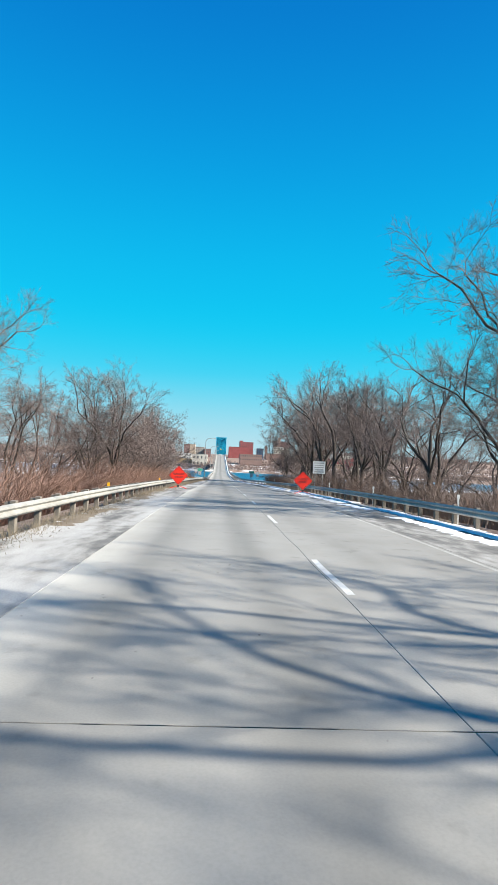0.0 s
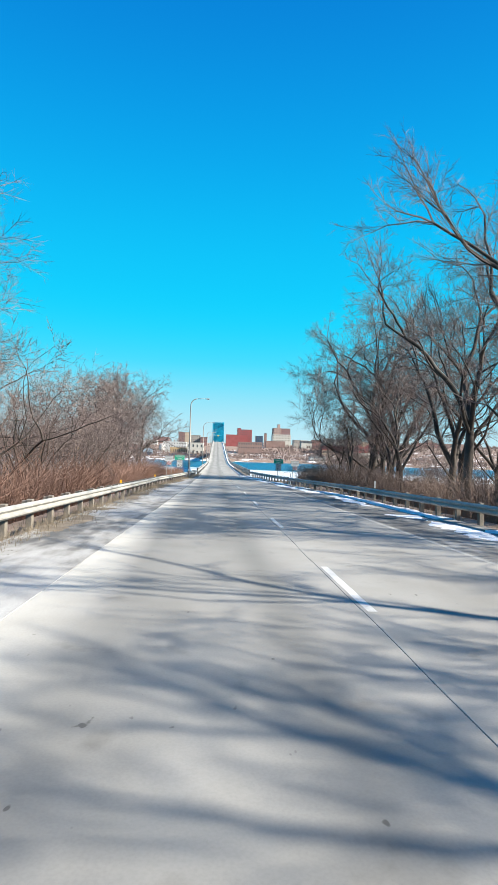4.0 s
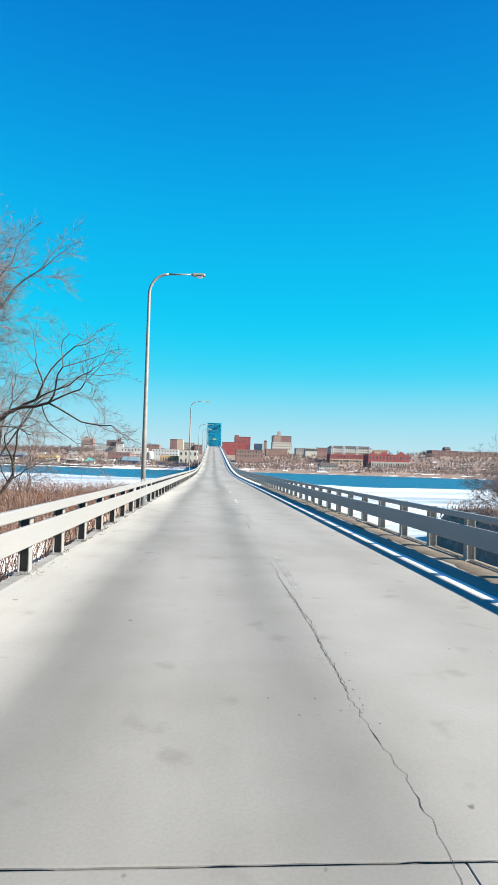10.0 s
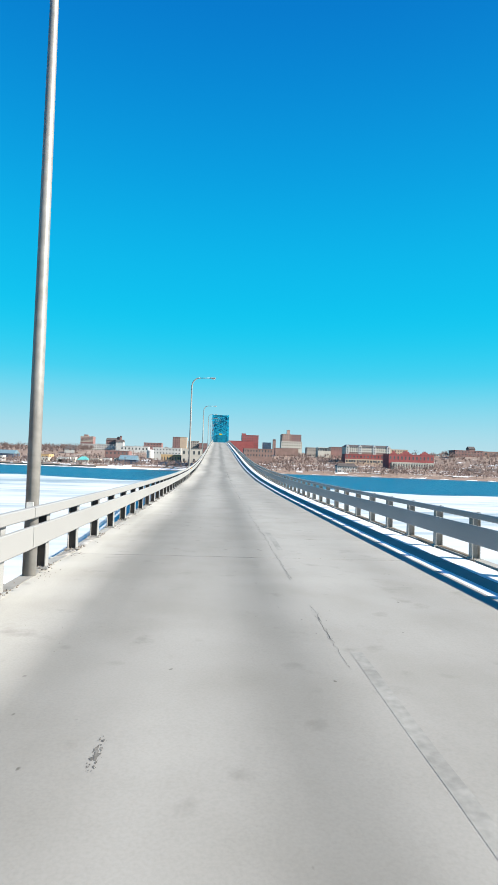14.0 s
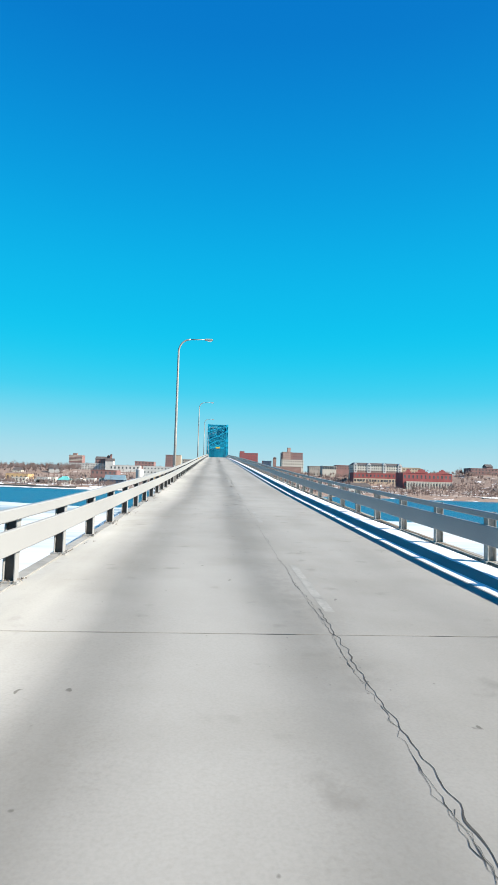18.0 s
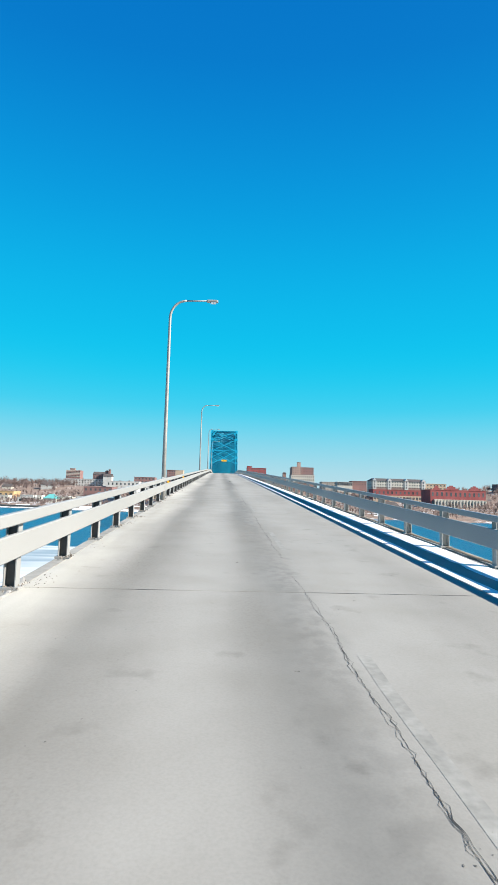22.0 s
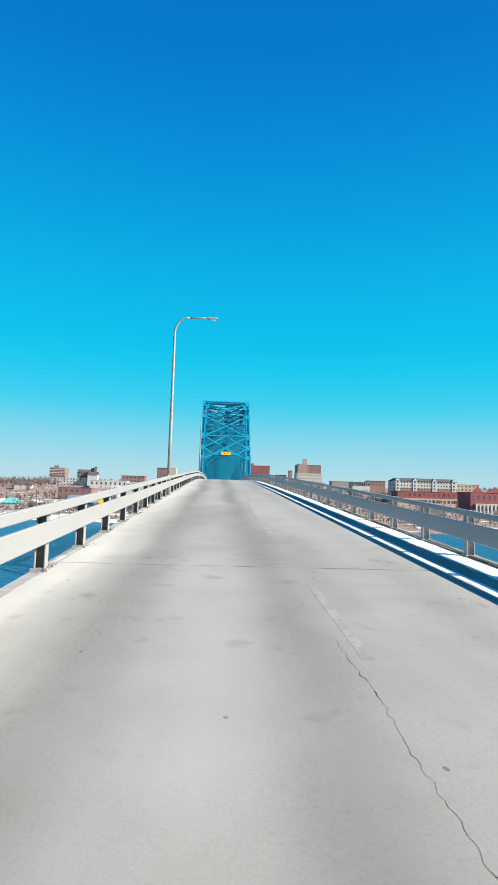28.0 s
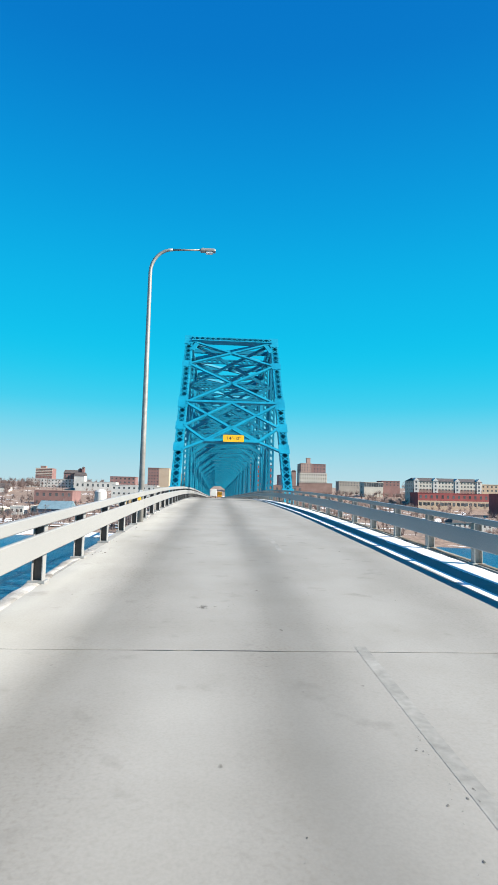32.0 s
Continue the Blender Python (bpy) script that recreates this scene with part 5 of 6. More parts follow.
def brush(name, count, place, tall, label, thick=1.0, mat="brush"):
    """Thickets of thin dry stems."""
    r = np.random.default_rng(11)
    v, f = [], []
    for i in range(count):
        x, y = place(r)
        z = terrain(x, y)
        if z < WATER + 0.3:
            continue
        h = tall * (0.25 + 0.75 * r.random() ** 1.6)
        w = (0.009 + 0.010 * r.random()) * thick
        lx, ly = r.normal(0, 0.42, 2) * h
        k = len(v)
        mx, my = x + lx * 0.35, y + ly * 0.35
        v += [(x - w, y, z - 0.1), (x + w, y - w, z - 0.1), (x, y + w, z - 0.1), (mx + w * 0.6, my, z + h * 0.5), (mx - w * 0.6, my, z + h * 0.5)]
        f += [(k, k + 1, k + 3, k + 4), (k + 1, k + 2, k + 3), (k + 2, k, k + 4)]
        for q in range(4):
            sx, sy = r.normal(0, 0.34, 2) * h
            v.append((mx + lx * 0.5 + sx, my + ly * 0.5 + sy, z + h * (1.02 - 0.14 * q)))
            f.append((k + 4, k + 3, k + 5 + q))
    sh = Shape()
    sh.v, sh.f = v, f
    tagged(part(name, sh, MAT[mat]), label, "brush", kind="stuff")


brush("brush_thicket", 25000, lambda r: (-8.0 - 20 * r.random() ** 1.6, r.uniform(5, 165)), 3.9, "dense red-brown dry brush below the embankment", 1.15)
brush("brush_thicket", 22000, lambda r: (12.6 + 22 * r.random() ** 1.6, r.uniform(5, 150)), 3.6, "dense brown dry brush among the roadside trees", 1.15, "brush_dull")
brush("brush_thicket", 16000, lambda r: (-6.8 - 40 * r.random() ** 1.8, r.uniform(152, 252)), 2.3, "red-brown dry brush on the river spit", 1.4)
brush("brush_thicket", 8000, lambda r: (19 + 45 * r.random() ** 1.2, r.uniform(145, 246)), 2.0, "brown dry brush on the river bank", 1.4)

# ---- far bank ----
MAT["kerb_dirt"] = two_tone("dirty road grit", (0.072, 0.062, 0.053), (0.192, 0.168, 0.144), 3, 30, 0.95, bump=0.2)
MAT["brick_red"] = two_tone("red brick", (0.215, 0.048, 0.050), (0.285, 0.075, 0.075), 0.15, 2, 0.85, bump=0.1)
MAT["brick_old"] = two_tone("faded old brick", (0.170, 0.092, 0.088), (0.235, 0.135, 0.128), 0.15, 2, 0.85, bump=0.1)
MAT["drab"] = two_tone("drab grey masonry", (0.250, 0.221, 0.197), (0.326, 0.298, 0.269), 0.1, 2, 0.85, bump=0.1)
MAT["brick_brown"] = two_tone("brown brick", (0.187, 0.118, 0.103), (0.254, 0.166, 0.146), 0.15, 2, 0.85, bump=0.1)
MAT["brick_pink"] = two_tone("pinkish brick", (0.300, 0.205, 0.175), (0.365, 0.255, 0.220), 0.15, 2, 0.85, bump=0.1)
MAT["tan"] = two_tone("tan stucco", (0.358, 0.277, 0.208), (0.419, 0.332, 0.252), 0.15, 2, 0.85, bump=0.1)
MAT["cream"] = two_tone("cream masonry", (0.419, 0.391, 0.343), (0.487, 0.461, 0.413), 0.15, 2, 0.8, bump=0.1)
MAT["pale"] = two_tone("pale grey masonry", (0.413, 0.407, 0.396), (0.496, 0.491, 0.479), 0.15, 2, 0.8, bump=0.1)
MAT["ochre"] = two_tone("ochre render", (0.416, 0.276, 0.137), (0.472, 0.331, 0.180), 0.15, 2, 0.8, bump=0.1)
MAT["roof"] = two_tone("dark roofing", (0.050, 0.042, 0.042), (0.095, 0.082, 0.080), 0.3, 4, 0.9, bump=0.1)
MAT["roofsnow"] = two_tone("snowy flat roof", (0.382, 0.388, 0.398), (0.540, 0.546, 0.551), 0.1, 3, 0.8, bump=0.1)
MAT["pane"] = two_tone("dark window panes", (0.048, 0.056, 0.064), (0.104, 0.112, 0.120), 0.4, 3, 0.15, bump=0.0, random_tint=0.4)
MAT["aqua"] = two_tone("aqua metal roof", (0.080, 0.336, 0.336), (0.128, 0.400, 0.384), 0.4, 4, 0.5, bump=0.05)
MAT["sky_tin"] = two_tone("pale blue sheet metal", (0.10, 0.17, 0.21), (0.16, 0.24, 0.28), 0.4, 4, 0.5, bump=0.05)
MAT["needle"] = two_tone("dark evergreen needles", (0.012, 0.028, 0.018), (0.035, 0.060, 0.034), 1.5, 12, 0.9, bump=0.3)
MAT["navy"] = two_tone("dark blue steel", (0.016, 0.040, 0.080), (0.040, 0.072, 0.128), 0.4, 4, 0.5, bump=0.05)


def building(name, x0, x1, y, depth, z0, z1, mat, label, floors=0, bays=0, win=None, roof="flat", side_mat=None, parapet=0.6, turn=0.0, side_bays=0, roof_rise=5.0, bands=0):
    """A block with its walls, roof and windows; z0 is sunk into the slope."""
    w, h = x1 - x0, z1 - z0
    th = thing(name, label, "building", pose((x0 + x1) / 2, y, z0, 0, 0, turn), "buildings of the far town")
    wall = part("wall", Shape().box(-w / 2, 0, -13, w / 2, depth, h), MAT[mat], th)
    if roof == "flat":
        sh = Shape().box(-w / 2 - 0.2, -0.2, h, w / 2 + 0.2, 0.25, h + parapet).box(-w / 2 - 0.2, depth - 0.25, h, w / 2 + 0.2, depth + 0.2, h + parapet)
        sh.box(-w / 2 - 0.2, 0.25, h, -w / 2 + 0.25, depth - 0.25, h + parapet).box(w / 2 - 0.25, 0.25, h, w / 2 + 0.2, depth - 0.25, h + parapet)
        part("parapet", sh, MAT[side_mat or mat], th)
        part("roof", Shape().box(-w / 2 + 0.25, 0.25, h, w / 2 - 0.25, depth - 0.25, h + 0.15), MAT["roofsnow"], th)
    else:
        k = 0.5 if roof == "gable" else 0.5
        rise_ = min(depth * 0.32, roof_rise)
        sh = Shape().add([(-w / 2 - 0.5, -0.6, h), (w / 2 + 0.5, -0.6, h), (w / 2 + 0.5, depth + 0.6, h), (-w / 2 - 0.5, depth + 0.6, h),
                          (-w / 2 - 0.5 + (0 if roof == "gable" else rise_), depth * k, h + rise_), (w / 2 + 0.5 - (0 if roof == "gable" else rise_), depth * k, h + rise_)],
                         ((0, 1, 5, 4), (2, 3, 4, 5), (1, 2, 5), (3, 0, 4), (3, 2, 1, 0)))
        part("roof", sh, MAT["aqua" if roof == "aqua" else "sky_tin" if mat == "navy" else "roof"], th)
    for k in range(bands):
        part("balcony_band", Shape().box(-w / 2 - 0.5, -0.5, h * (1 - k / floors) - 0.9, w / 2 + 0.5, 0.0, h * (1 - k / floors) - 0.1), MAT["cream"], th, "pale balcony band")
    if floors and bays:
        fh, bw = h / floors, w / bays
        ww, wh = win or (bw * 0.38, fh * 0.44)
        me = Shape().box(-ww / 2, -0.06, -wh / 2, ww / 2, 0.1, wh / 2).mesh("window", MAT["pane"])
        for i in range(floors):
            for j in range(bays):
                part("window", me, None, th, at=pose(-w / 2 + bw * (j + 0.5), 0, fh * (i + 0.55)))
        if side_bays:
            for i in range(floors):
                for j in range(side_bays):
                    for e in (-1, 1):
                        part("window", me, None, th, at=pose(e * w / 2, depth * (j + 0.5) / side_bays, fh * (i + 0.55), 0, 0, 90 * e))
    return th


building("apartment_tower", -292.2, -265.8, 1464, 24, 20.4, 41.2, "brick_old", "brown brick apartment tower with pale balcony bands", floors=8, bays=5, bands=5)
building("plant_room", -286.5, -278.1, 1470, 8, 41.3, 45.0, "brick_brown", "dark plant room on a tower roof")
building("long_block", -246.7, -184.1, 1280, 18, 9.7, 21.2, "pale", "long pale block with a row of windows", floors=3, bays=14)
building("white_gable_house", -183.5, -170.2, 1270, 14, 11.9, 26.4, "pale", "white gabled hall beside the long block", roof="gable")
building("church", -212.4, -189.7, 1330, 16, 19.8, 30.7, "brick_old", "dark red brick church hall", floors=1, bays=5, roof="gable")
building("church_tower", -190.7, -186.4, 1322, 6, 20.1, 36.3, "brick_old", "dark brick church tower", roof="hip")
building("church_tower", -185.1, -181.9, 1320, 5, 20.2, 38.6, "brick_old", "slim dark brick church tower", roof="hip")
building("low_store", -160.2, -114.2, 1180, 30, 9.8, 17.3, "pale", "low pale store with a snowy roof", floors=1, bays=8)
building("brick_block", -124.5, -94.7, 1200, 25, 15.9, 24.6, "brick_old", "low red brick town block", floors=2, bays=6)
building("brick_warehouse", -150.0, -118.8, 1000, 30, -5.4, 6.9, "brick_old", "faded red brick warehouse near the river", floors=2, bays=6)
building("white_office", -86.8, -49.2, 1000, 22, 3.8, 13.1, "pale", "white three-storey office with dark windows", floors=2, bays=9, side_bays=4, win=(1.6, 1.6))
building("ochre_shop", -71.9, -44.9, 960, 20, -6.5, 3.8, "ochre", "ochre shop row with arched doors", floors=1, bays=8)
building("cream_hall", -44.0, -19.4, 930, 26, -7.6, 11.5, "cream", "cream hall with a tall side wall", floors=2, bays=4, side_bays=4)
building("tan_tower", -68.2, -57.0, 1095, 20, 13.6, 31.8, "brick_old", "brown brick office tower with a tan end wall", floors=6, bays=4)
building("tan_tower", -57.0, -47.0, 1095, 20, 14.0, 31.7, "tan", "plain tan end block of an office tower")
building("grey_block", -49.4, -31.4, 1180, 24, 16.0, 29.3, "drab", "grey brown downtown block", floors=4, bays=5)
building("brown_block", -30.9, -17.7, 1170, 20, 15.4, 25.8, "brick_old", "low brown brick downtown block", floors=2, bays=4)
building("orange_store", -236.8, -211.9, 960, 22, -8.5, -0.5, "ochre", "orange and white riverside store", floors=1, bays=5)
building("blue_shed", -306.9, -269.7, 1000, 25, -6.8, -0.8, "navy", "blue metal shed by the river", roof="gable")
building("river_pavilion", -156.2, -144.7, 876, 12, -9.3, -5.4, "cream", "riverside pavilion with an aqua roof", roof="aqua")
building("river_shed", -183.5, -164.0, 890, 14, -10.8, -5.5, "pale", "small white river shed", floors=1, bays=4)
building("river_shed", -147.8, -134.7, 890, 14, -9.7, -4.4, "cream", "small cream river shed", floors=1, bays=3)
building("blue_shed", -110.8, -91.3, 880, 18, -10.2, -3.7, "navy", "dark blue barrel-roofed shed", roof="gable")
building("red_mill", 19.3, 62.0, 1240, 30, 16.9, 34.2, "brick_red", "plain red brick mill block")
building("red_office", 43.8, 74.4, 1277, 26, 18.2, 46.7, "brick_red", "tall red brick office with pale windows", floors=7, bays=7, side_bays=5)
building("red_office_wing", 43.8, 51.2, 1280, 12, 45.3, 49.6, "brick_red", "raised stair tower of the red office")
building("hotel_tower", 132.3, 172.9, 1408, 30, 27.2, 56.9, "brick_old", "red-brown brick hotel tower with a pale base", floors=6, bays=8, side_bays=4, win=(2.0, 2.2))
building("hotel_tower_wing", 133.0, 149.6, 1404, 18, 40.9, 57.5, "brick_pink", "pinkish corner wing of the hotel tower", floors=4, bays=4, win=(1.6, 2.0))
building("tower_base", 130.7, 173.4, 1400, 30, 25.8, 42.3, "cream", "pale columned base of the hotel tower", floors=3, bays=12, win=(1.5, 2.6))
building("roof_house", 142.9, 148.9, 1410, 8, 56.7, 66.3, "brick_pink", "pinkish rooftop house of the hotel tower")
building("brown_row", 35.9, 75.5, 1010, 24, 4.2, 16.1, "brick_brown", "brown brick row over the river wall", floors=2, bays=10)
building("small_block", 81.2, 95.7, 1250, 18, 20.8, 33.2, "navy", "small dark downtown block", floors=2, bays=4)
building("spire_house", 98.6, 103.8, 1250, 6, 21.3, 38.8, "brick_brown", "dark brick spired tower", roof="hip")
building("long_wall", 93.3, 130.8, 1150, 16, 16.1, 21.7, "brick_brown", "long low grey wall building")
building("grey_store", 160.2, 189.4, 1250, 20, 20.8, 27.0, "drab", "drab grey flat-roofed store", floors=2, bays=8)
building("glass_hall", 154.0, 174.0, 1100, 18, 19.0, 23.2, "cream", "pale glazed hall with large panes", floors=2, bays=8, win=(2.2, 2.4))
building("grey_store", 178.0, 198.0, 1120, 18, 20.0, 25.4, "brick_old", "brown store with pale trim", floors=2, bays=5)
building("riverside_hotel", 181.0, 246.2, 1030, 22, 11.5, 24.2, "cream", "cream riverside hotel with rows of windows and a dark roof", floors=4, bays=22, roof="hip", side_bays=4, roof_rise=3.2, win=(1.2, 1.6))
building("red_row", 173.5, 240.9, 996, 20, 0.0, 12.8, "brick_red", "long red brick row below the hotel", floors=2, bays=14)
building("red_warehouse", 209.0, 265.0, 915, 26, -4.8, 12.7, "brick_red", "large red brick warehouse with pale ground floor bays", floors=2, bays=12)
building("loading_bays", 212.4, 264.0, 913, 3, -4.8, 3.0, "cream", "row of pale loading bays", floors=1, bays=16)
building("tan_row", 250.2, 274.7, 1040, 20, 14.8, 22.2, "tan", "tan building behind the warehouse", floors=2, bays=6)
building("showboat", 121.2, 142.0, 800, 10, -10.0, -3.2, "pale", "white two-deck riverside restaurant", floors=2, bays=8, roof="hip")
building("brown_school", 348.6, 390.2, 1050, 24, 16.8, 24.5, "brick_old", "brown brick school on the bluff", floors=2, bays=9)
building("brown_school", 372.3, 381.1, 1055, 12, 23.9, 27.4, "brick_brown", "raised hall of the brown school", roof="gable")
building("brown_row", 395.7, 469.9, 1060, 22, 17.4, 24.2, "brick_brown", "low brown brick building on the bluff", floors=1, bays=9)
building("bank_house", 282.8, 296.7, 850, 12, -13.0, -5.3, "cream", "cream house at the foot of the bluff", floors=1, bays=3, roof="gable")
building("bank_house", 305.9, 316.6, 850, 12, -12.3, -5.2, "pale", "white house at the foot of the bluff", floors=1, bays=3, roof="gable")
building("hill_house", -374.9, -361.1, 1250, 12, -1.2, 6.8, "brick_brown", "brown brick hillside house", roof="gable")
building("hill_house", -347.9, -336.2, 1240, 12, -1.4, 6.6, "pale", "small white hillside house", roof="gable")
building("hill_house", -294.3, -281.9, 1150, 12, -1.5, 5.8, "cream", "small cream hillside house", roof="gable")
building("hill_house", -242.6, -224.6, 1150, 14, 2.2, 9.5, "pale", "long white hillside house", roof="gable")
building("river_shed", -181, -169.5, 890, 10, -8.0, -3.4, "pale", "small white shed on the river bench", floors=1, bays=4)
building("river_shed", -166, -162, 890, 10, -8, -3.4, "cream", "small cream shed on the river bench", floors=1, bays=2)
building("river_shed", -141, -137, 890, 10, -8, -3.6, "pale", "small white shed on the river bench", floors=1, bays=2)
building("river_shed", -131, -122.5, 890, 10, -8, -3.2, "pale", "small white shed on the river bench", floors=1, bays=3)
building("river_shed", -118, -110, 890, 10, -7.5, -2.8, "cream", "small cream shed on the river bench", floors=1, bays=3)
building("river_shed", -107.5, -100.6, 890, 10, -7.5, -3.2, "pale", "small white shed on the river bench", floors=1, bays=2)
building("river_shed", -206, -192, 890, 10, -8, -4.0, "cream", "small cream shed on the river bench", floors=1, bays=4)
building("river_shed", -262, -243, 890, 10, -8, -3.8, "pale", "small white shed on the river bench", floors=1, bays=5)
building("river_shed", -296, -276, 890, 10, -8, -4.2, "cream", "small cream shed on the river bench", floors=1, bays=5)
building("dark_shed", -65.3, -27.5, 868, 10, -10.9, -5.7, "navy", "long dark moored barge house by the river wall")

# gabled bays and a brown lower half on the riverside hotel; stepped parapets and a pale base on the brick rows
for ob in [o for o in scene.collection.objects if o.parent is None]:
    if ob.name.startswith("riverside_hotel"):
        part("lower_storey", Shape().box(-32.6, -0.04, -0.6, 32.6, 0.0, 5.4), MAT["brick_brown"], ob, "brown brick lower storeys")
        for u in (-29.5, -11.5, 9.0, 29.5):
            sh = Shape().box(u - 2.2, -0.5, 0.0, u + 2.2, -0.05, 12.9)
            sh.add([(u - 2.7, -0.8, 12.9), (u + 2.7, -0.8, 12.9), (u, -0.8, 15.6), (u - 2.7, 6.0, 12.9), (u + 2.7, 6.0, 12.9), (u, 6.0, 15.6)],
                   ((0, 1, 2), (3, 5, 4), (0, 2, 5, 3), (2, 1, 4, 5)))
            part("gabled_bay", sh, MAT["pale"], ob)
            for k in range(4):
                part("window", Shape().box(u - 0.8, -0.58, 0.9 + 3.2 * k, u + 0.8, -0.4, 2.7 + 3.2 * k), MAT["pane"], ob)
    if ob.name.startswith("red_row"):
        part("lower_storey", Shape().box(-33.7, -0.05, -3.0, 33.7, -0.01, 6.6), MAT["tan"], ob, "tan lower storey")
        for k in range(18):
            part("window", Shape().box(-32.8 + 3.7 * k, -0.12, 2.6, -30.6 + 3.7 * k, -0.02, 5.2), MAT["pane"], ob)
    if ob.name.startswith("red_warehouse"):
        for u, wd in ((-7.0, 7.0), (16.5, 6.0), (-22.0, 3.5)):
            sh = Shape().box(u - wd, -0.25, 17.5, u + wd, 0.2, 19.4).box(u - wd * 0.6, -0.25, 19.4, u + wd * 0.6, 0.2, 21.2).box(u - wd * 0.25, -0.25, 21.2, u + wd * 0.25, 0.2, 22.3)
            part("stepped_parapet", sh, MAT["brick_red"], ob)
    if ob.name.startswith("loading_bays"):
        for k in range(17):
            part("pilaster", Shape().box(-25.8 + 3.2 * k, -0.7, -1.0, -24.6 + 3.2 * k, -0.02, 7.6), MAT["cream"], ob)


def evergreen(x, y, h):
    """A small dark conifer: tiers of drooping boughs round a stem."""
    th = thing("evergreen_tree", "small dark evergreen tree by the far river bank", "tree", pose(x, y, terrain(x, y) - 0.1), "evergreens by the river")
    part("trunk", Shape().tube([(0, 0, 0), (0, 0, h * 0.9)], [0.16, 0.03], 6), MAT["bark"], th)
    sh, r = Shape(), random.Random(int(x * 7))
    for k in range(420):
        f = r.random() ** 0.8
        a, reach = r.uniform(0, 6.283), h * 0.27 * (1.02 - f) * r.uniform(0.7, 1.1)
        z = h * (0.08 + 0.88 * f)
        c, d = math.cos(a), math.sin(a)
        w = 0.10 + 0.12 * r.random()
        sh.add([(-d * w, c * w, z), (d * w, -c * w, z), (c * reach, d * reach, z - reach * 0.35)], ((0, 1, 2),))
    part("crown", sh, MAT["needle"], th)


for x, y, h in ((-167, 885, 7.0), (-134, 885, 7.5), (-172, 889, 5.0), (-126, 892, 4.5), (120, 1010, 6.0)):
    evergreen(x, y, h)


def tank(x, y, z0, radius, h):
    th = thing("storage_tank", "round white storage tank with a domed roof", "tank", pose(x, y, z0))
    ring_ = [(radius * math.cos(k * math.pi / 12), radius * math.sin(k * math.pi / 12)) for k in range(24)]
    sh = Shape().add([(p, q, -6) for p, q in ring_] + [(p, q, h) for p, q in ring_], [(k, (k + 1) % 24, (k + 1) % 24 + 24, k + 24) for k in range(24)])
    part("shell", sh, MAT["pale"], th)
    sh = Shape().add([(p * c, q * c, h + e) for c, e in ((1.0, 0.0), (0.8, 0.9), (0.45, 1.6)) for p, q in ring_] + [(0, 0, h + 1.8)],
                     [(24 * j + k, 24 * j + (k + 1) % 24, 24 * j + 24 + (k + 1) % 24, 24 * j + 24 + k) for j in range(2) for k in range(24)] + [(48 + k, 48 + (k + 1) % 24, 72) for k in range(24)])
    part("dome", sh, MAT["pale"], th)


tank(-81.9, 930, 4.8, 4.2, 2.8)

# bare trees and scrub along the far bluff
rng = random.Random(21)
for i in range(120):
    x = rng.uniform(-520, 540)
    sdist = rng.choice((rng.uniform(8, 40), rng.uniform(40, 140), rng.uniform(40, 140), rng.uniform(140, 420), rng.uniform(420, 900)))
    y = shore(x) + sdist
    if abs(x - CX) < 16:
        continue
    tree(x, y, rng.uniform(6, 12) if sdist < 300 else rng.uniform(9, 15), TINY, rng.randrange(4), rng.uniform(0, 360), "bare tree on the far river bluff")
# river wall and shore snow
sh = Shape()
pts = [(-430 + 12 * i) for i in range(27)]
for x in pts:
    y = shore(x) - 2
    sh.v += [(x, y, WATER - 2), (x, y, WATER + 2.2), (x, y + 3.0, WATER + 2.2), (x, y + 3.0, WATER - 2)]
for i in range(len(pts) - 1):
    sh.f += [(4 * i + k, 4 * i + 4 + k, 4 * i + 4 + (k + 1) % 4, 4 * i + (k + 1) % 4) for k in range(4)]
tagged(part("river_wall", sh, MAT["wood"]), "dark timber-faced river wall along the far bank", "river wall", kind="structure")
sh = Shape()
pts = [(-520 + 5 * i) for i in range(220)]
for x in pts:
    y = shore(x) - 3 + 3.0 * noise.noise((x / 11, 2.0, 0.0))
    w = 1.5 + 2.5 * noise.noise((x / 17, 6.0, 0.0))
    wide = 1.0 if x < 20 else 0.35
    sh.v += [(x, y - w * wide, WATER + 0.08), (x, y, WATER + 0.7 * wide), (x, y + 5 * wide, WATER + 1.6 * wide)]
for i in range(len(pts) - 1):
    sh.f += [(3 * i + k, 3 * i + 3 + k, 3 * i + 4 + k, 3 * i + 1 + k) for k in range(2)]
tagged(part("shore_snow", sh, MAT["snow"]), "white snow and ice along the far shore", "snow", kind="stuff")


def snow_fields(name, x0, x1, d0, d1, level, label):
    """Thin uneven sheets of snow on the far bank, left where the wind dropped it."""
    sh = Shape()
    step = 3.0
    nx_, ny_ = int((x1 - x0) / step), int((d1 - d0) / step)
    for i in range(nx_):
        for j in range(ny_):
            x, d = x0 + i * step, d0 + j * step
            if noise.noise((x / 26, d / 9, 12.0)) + 0.5 * noise.noise((x / 7, d / 4, 3.0)) < level:
                continue
            q = [(x + u, shore(x + u) + d + v) for u, v in ((0, 0), (step, 0), (step, step), (0, step))]
            sh.add([(a, b_, terrain(a, b_) + 0.25) for a, b_ in q], ((0, 1, 2, 3),))
    tagged(part(name, sh, MAT["snow"], smooth=True), label, "snow", kind="stuff")


snow_fields("snow_field", -420, 12, 3, 60, 0.22, "white snow lying on the river bench")
snow_fields("snow_field", 20, 420, 6, 40, 0.34, "white snow lying along the foot of the bluff")
snow_fields("snow_field", -420, 420, 60, 240, 0.42, "patches of old snow between the buildings of the town")


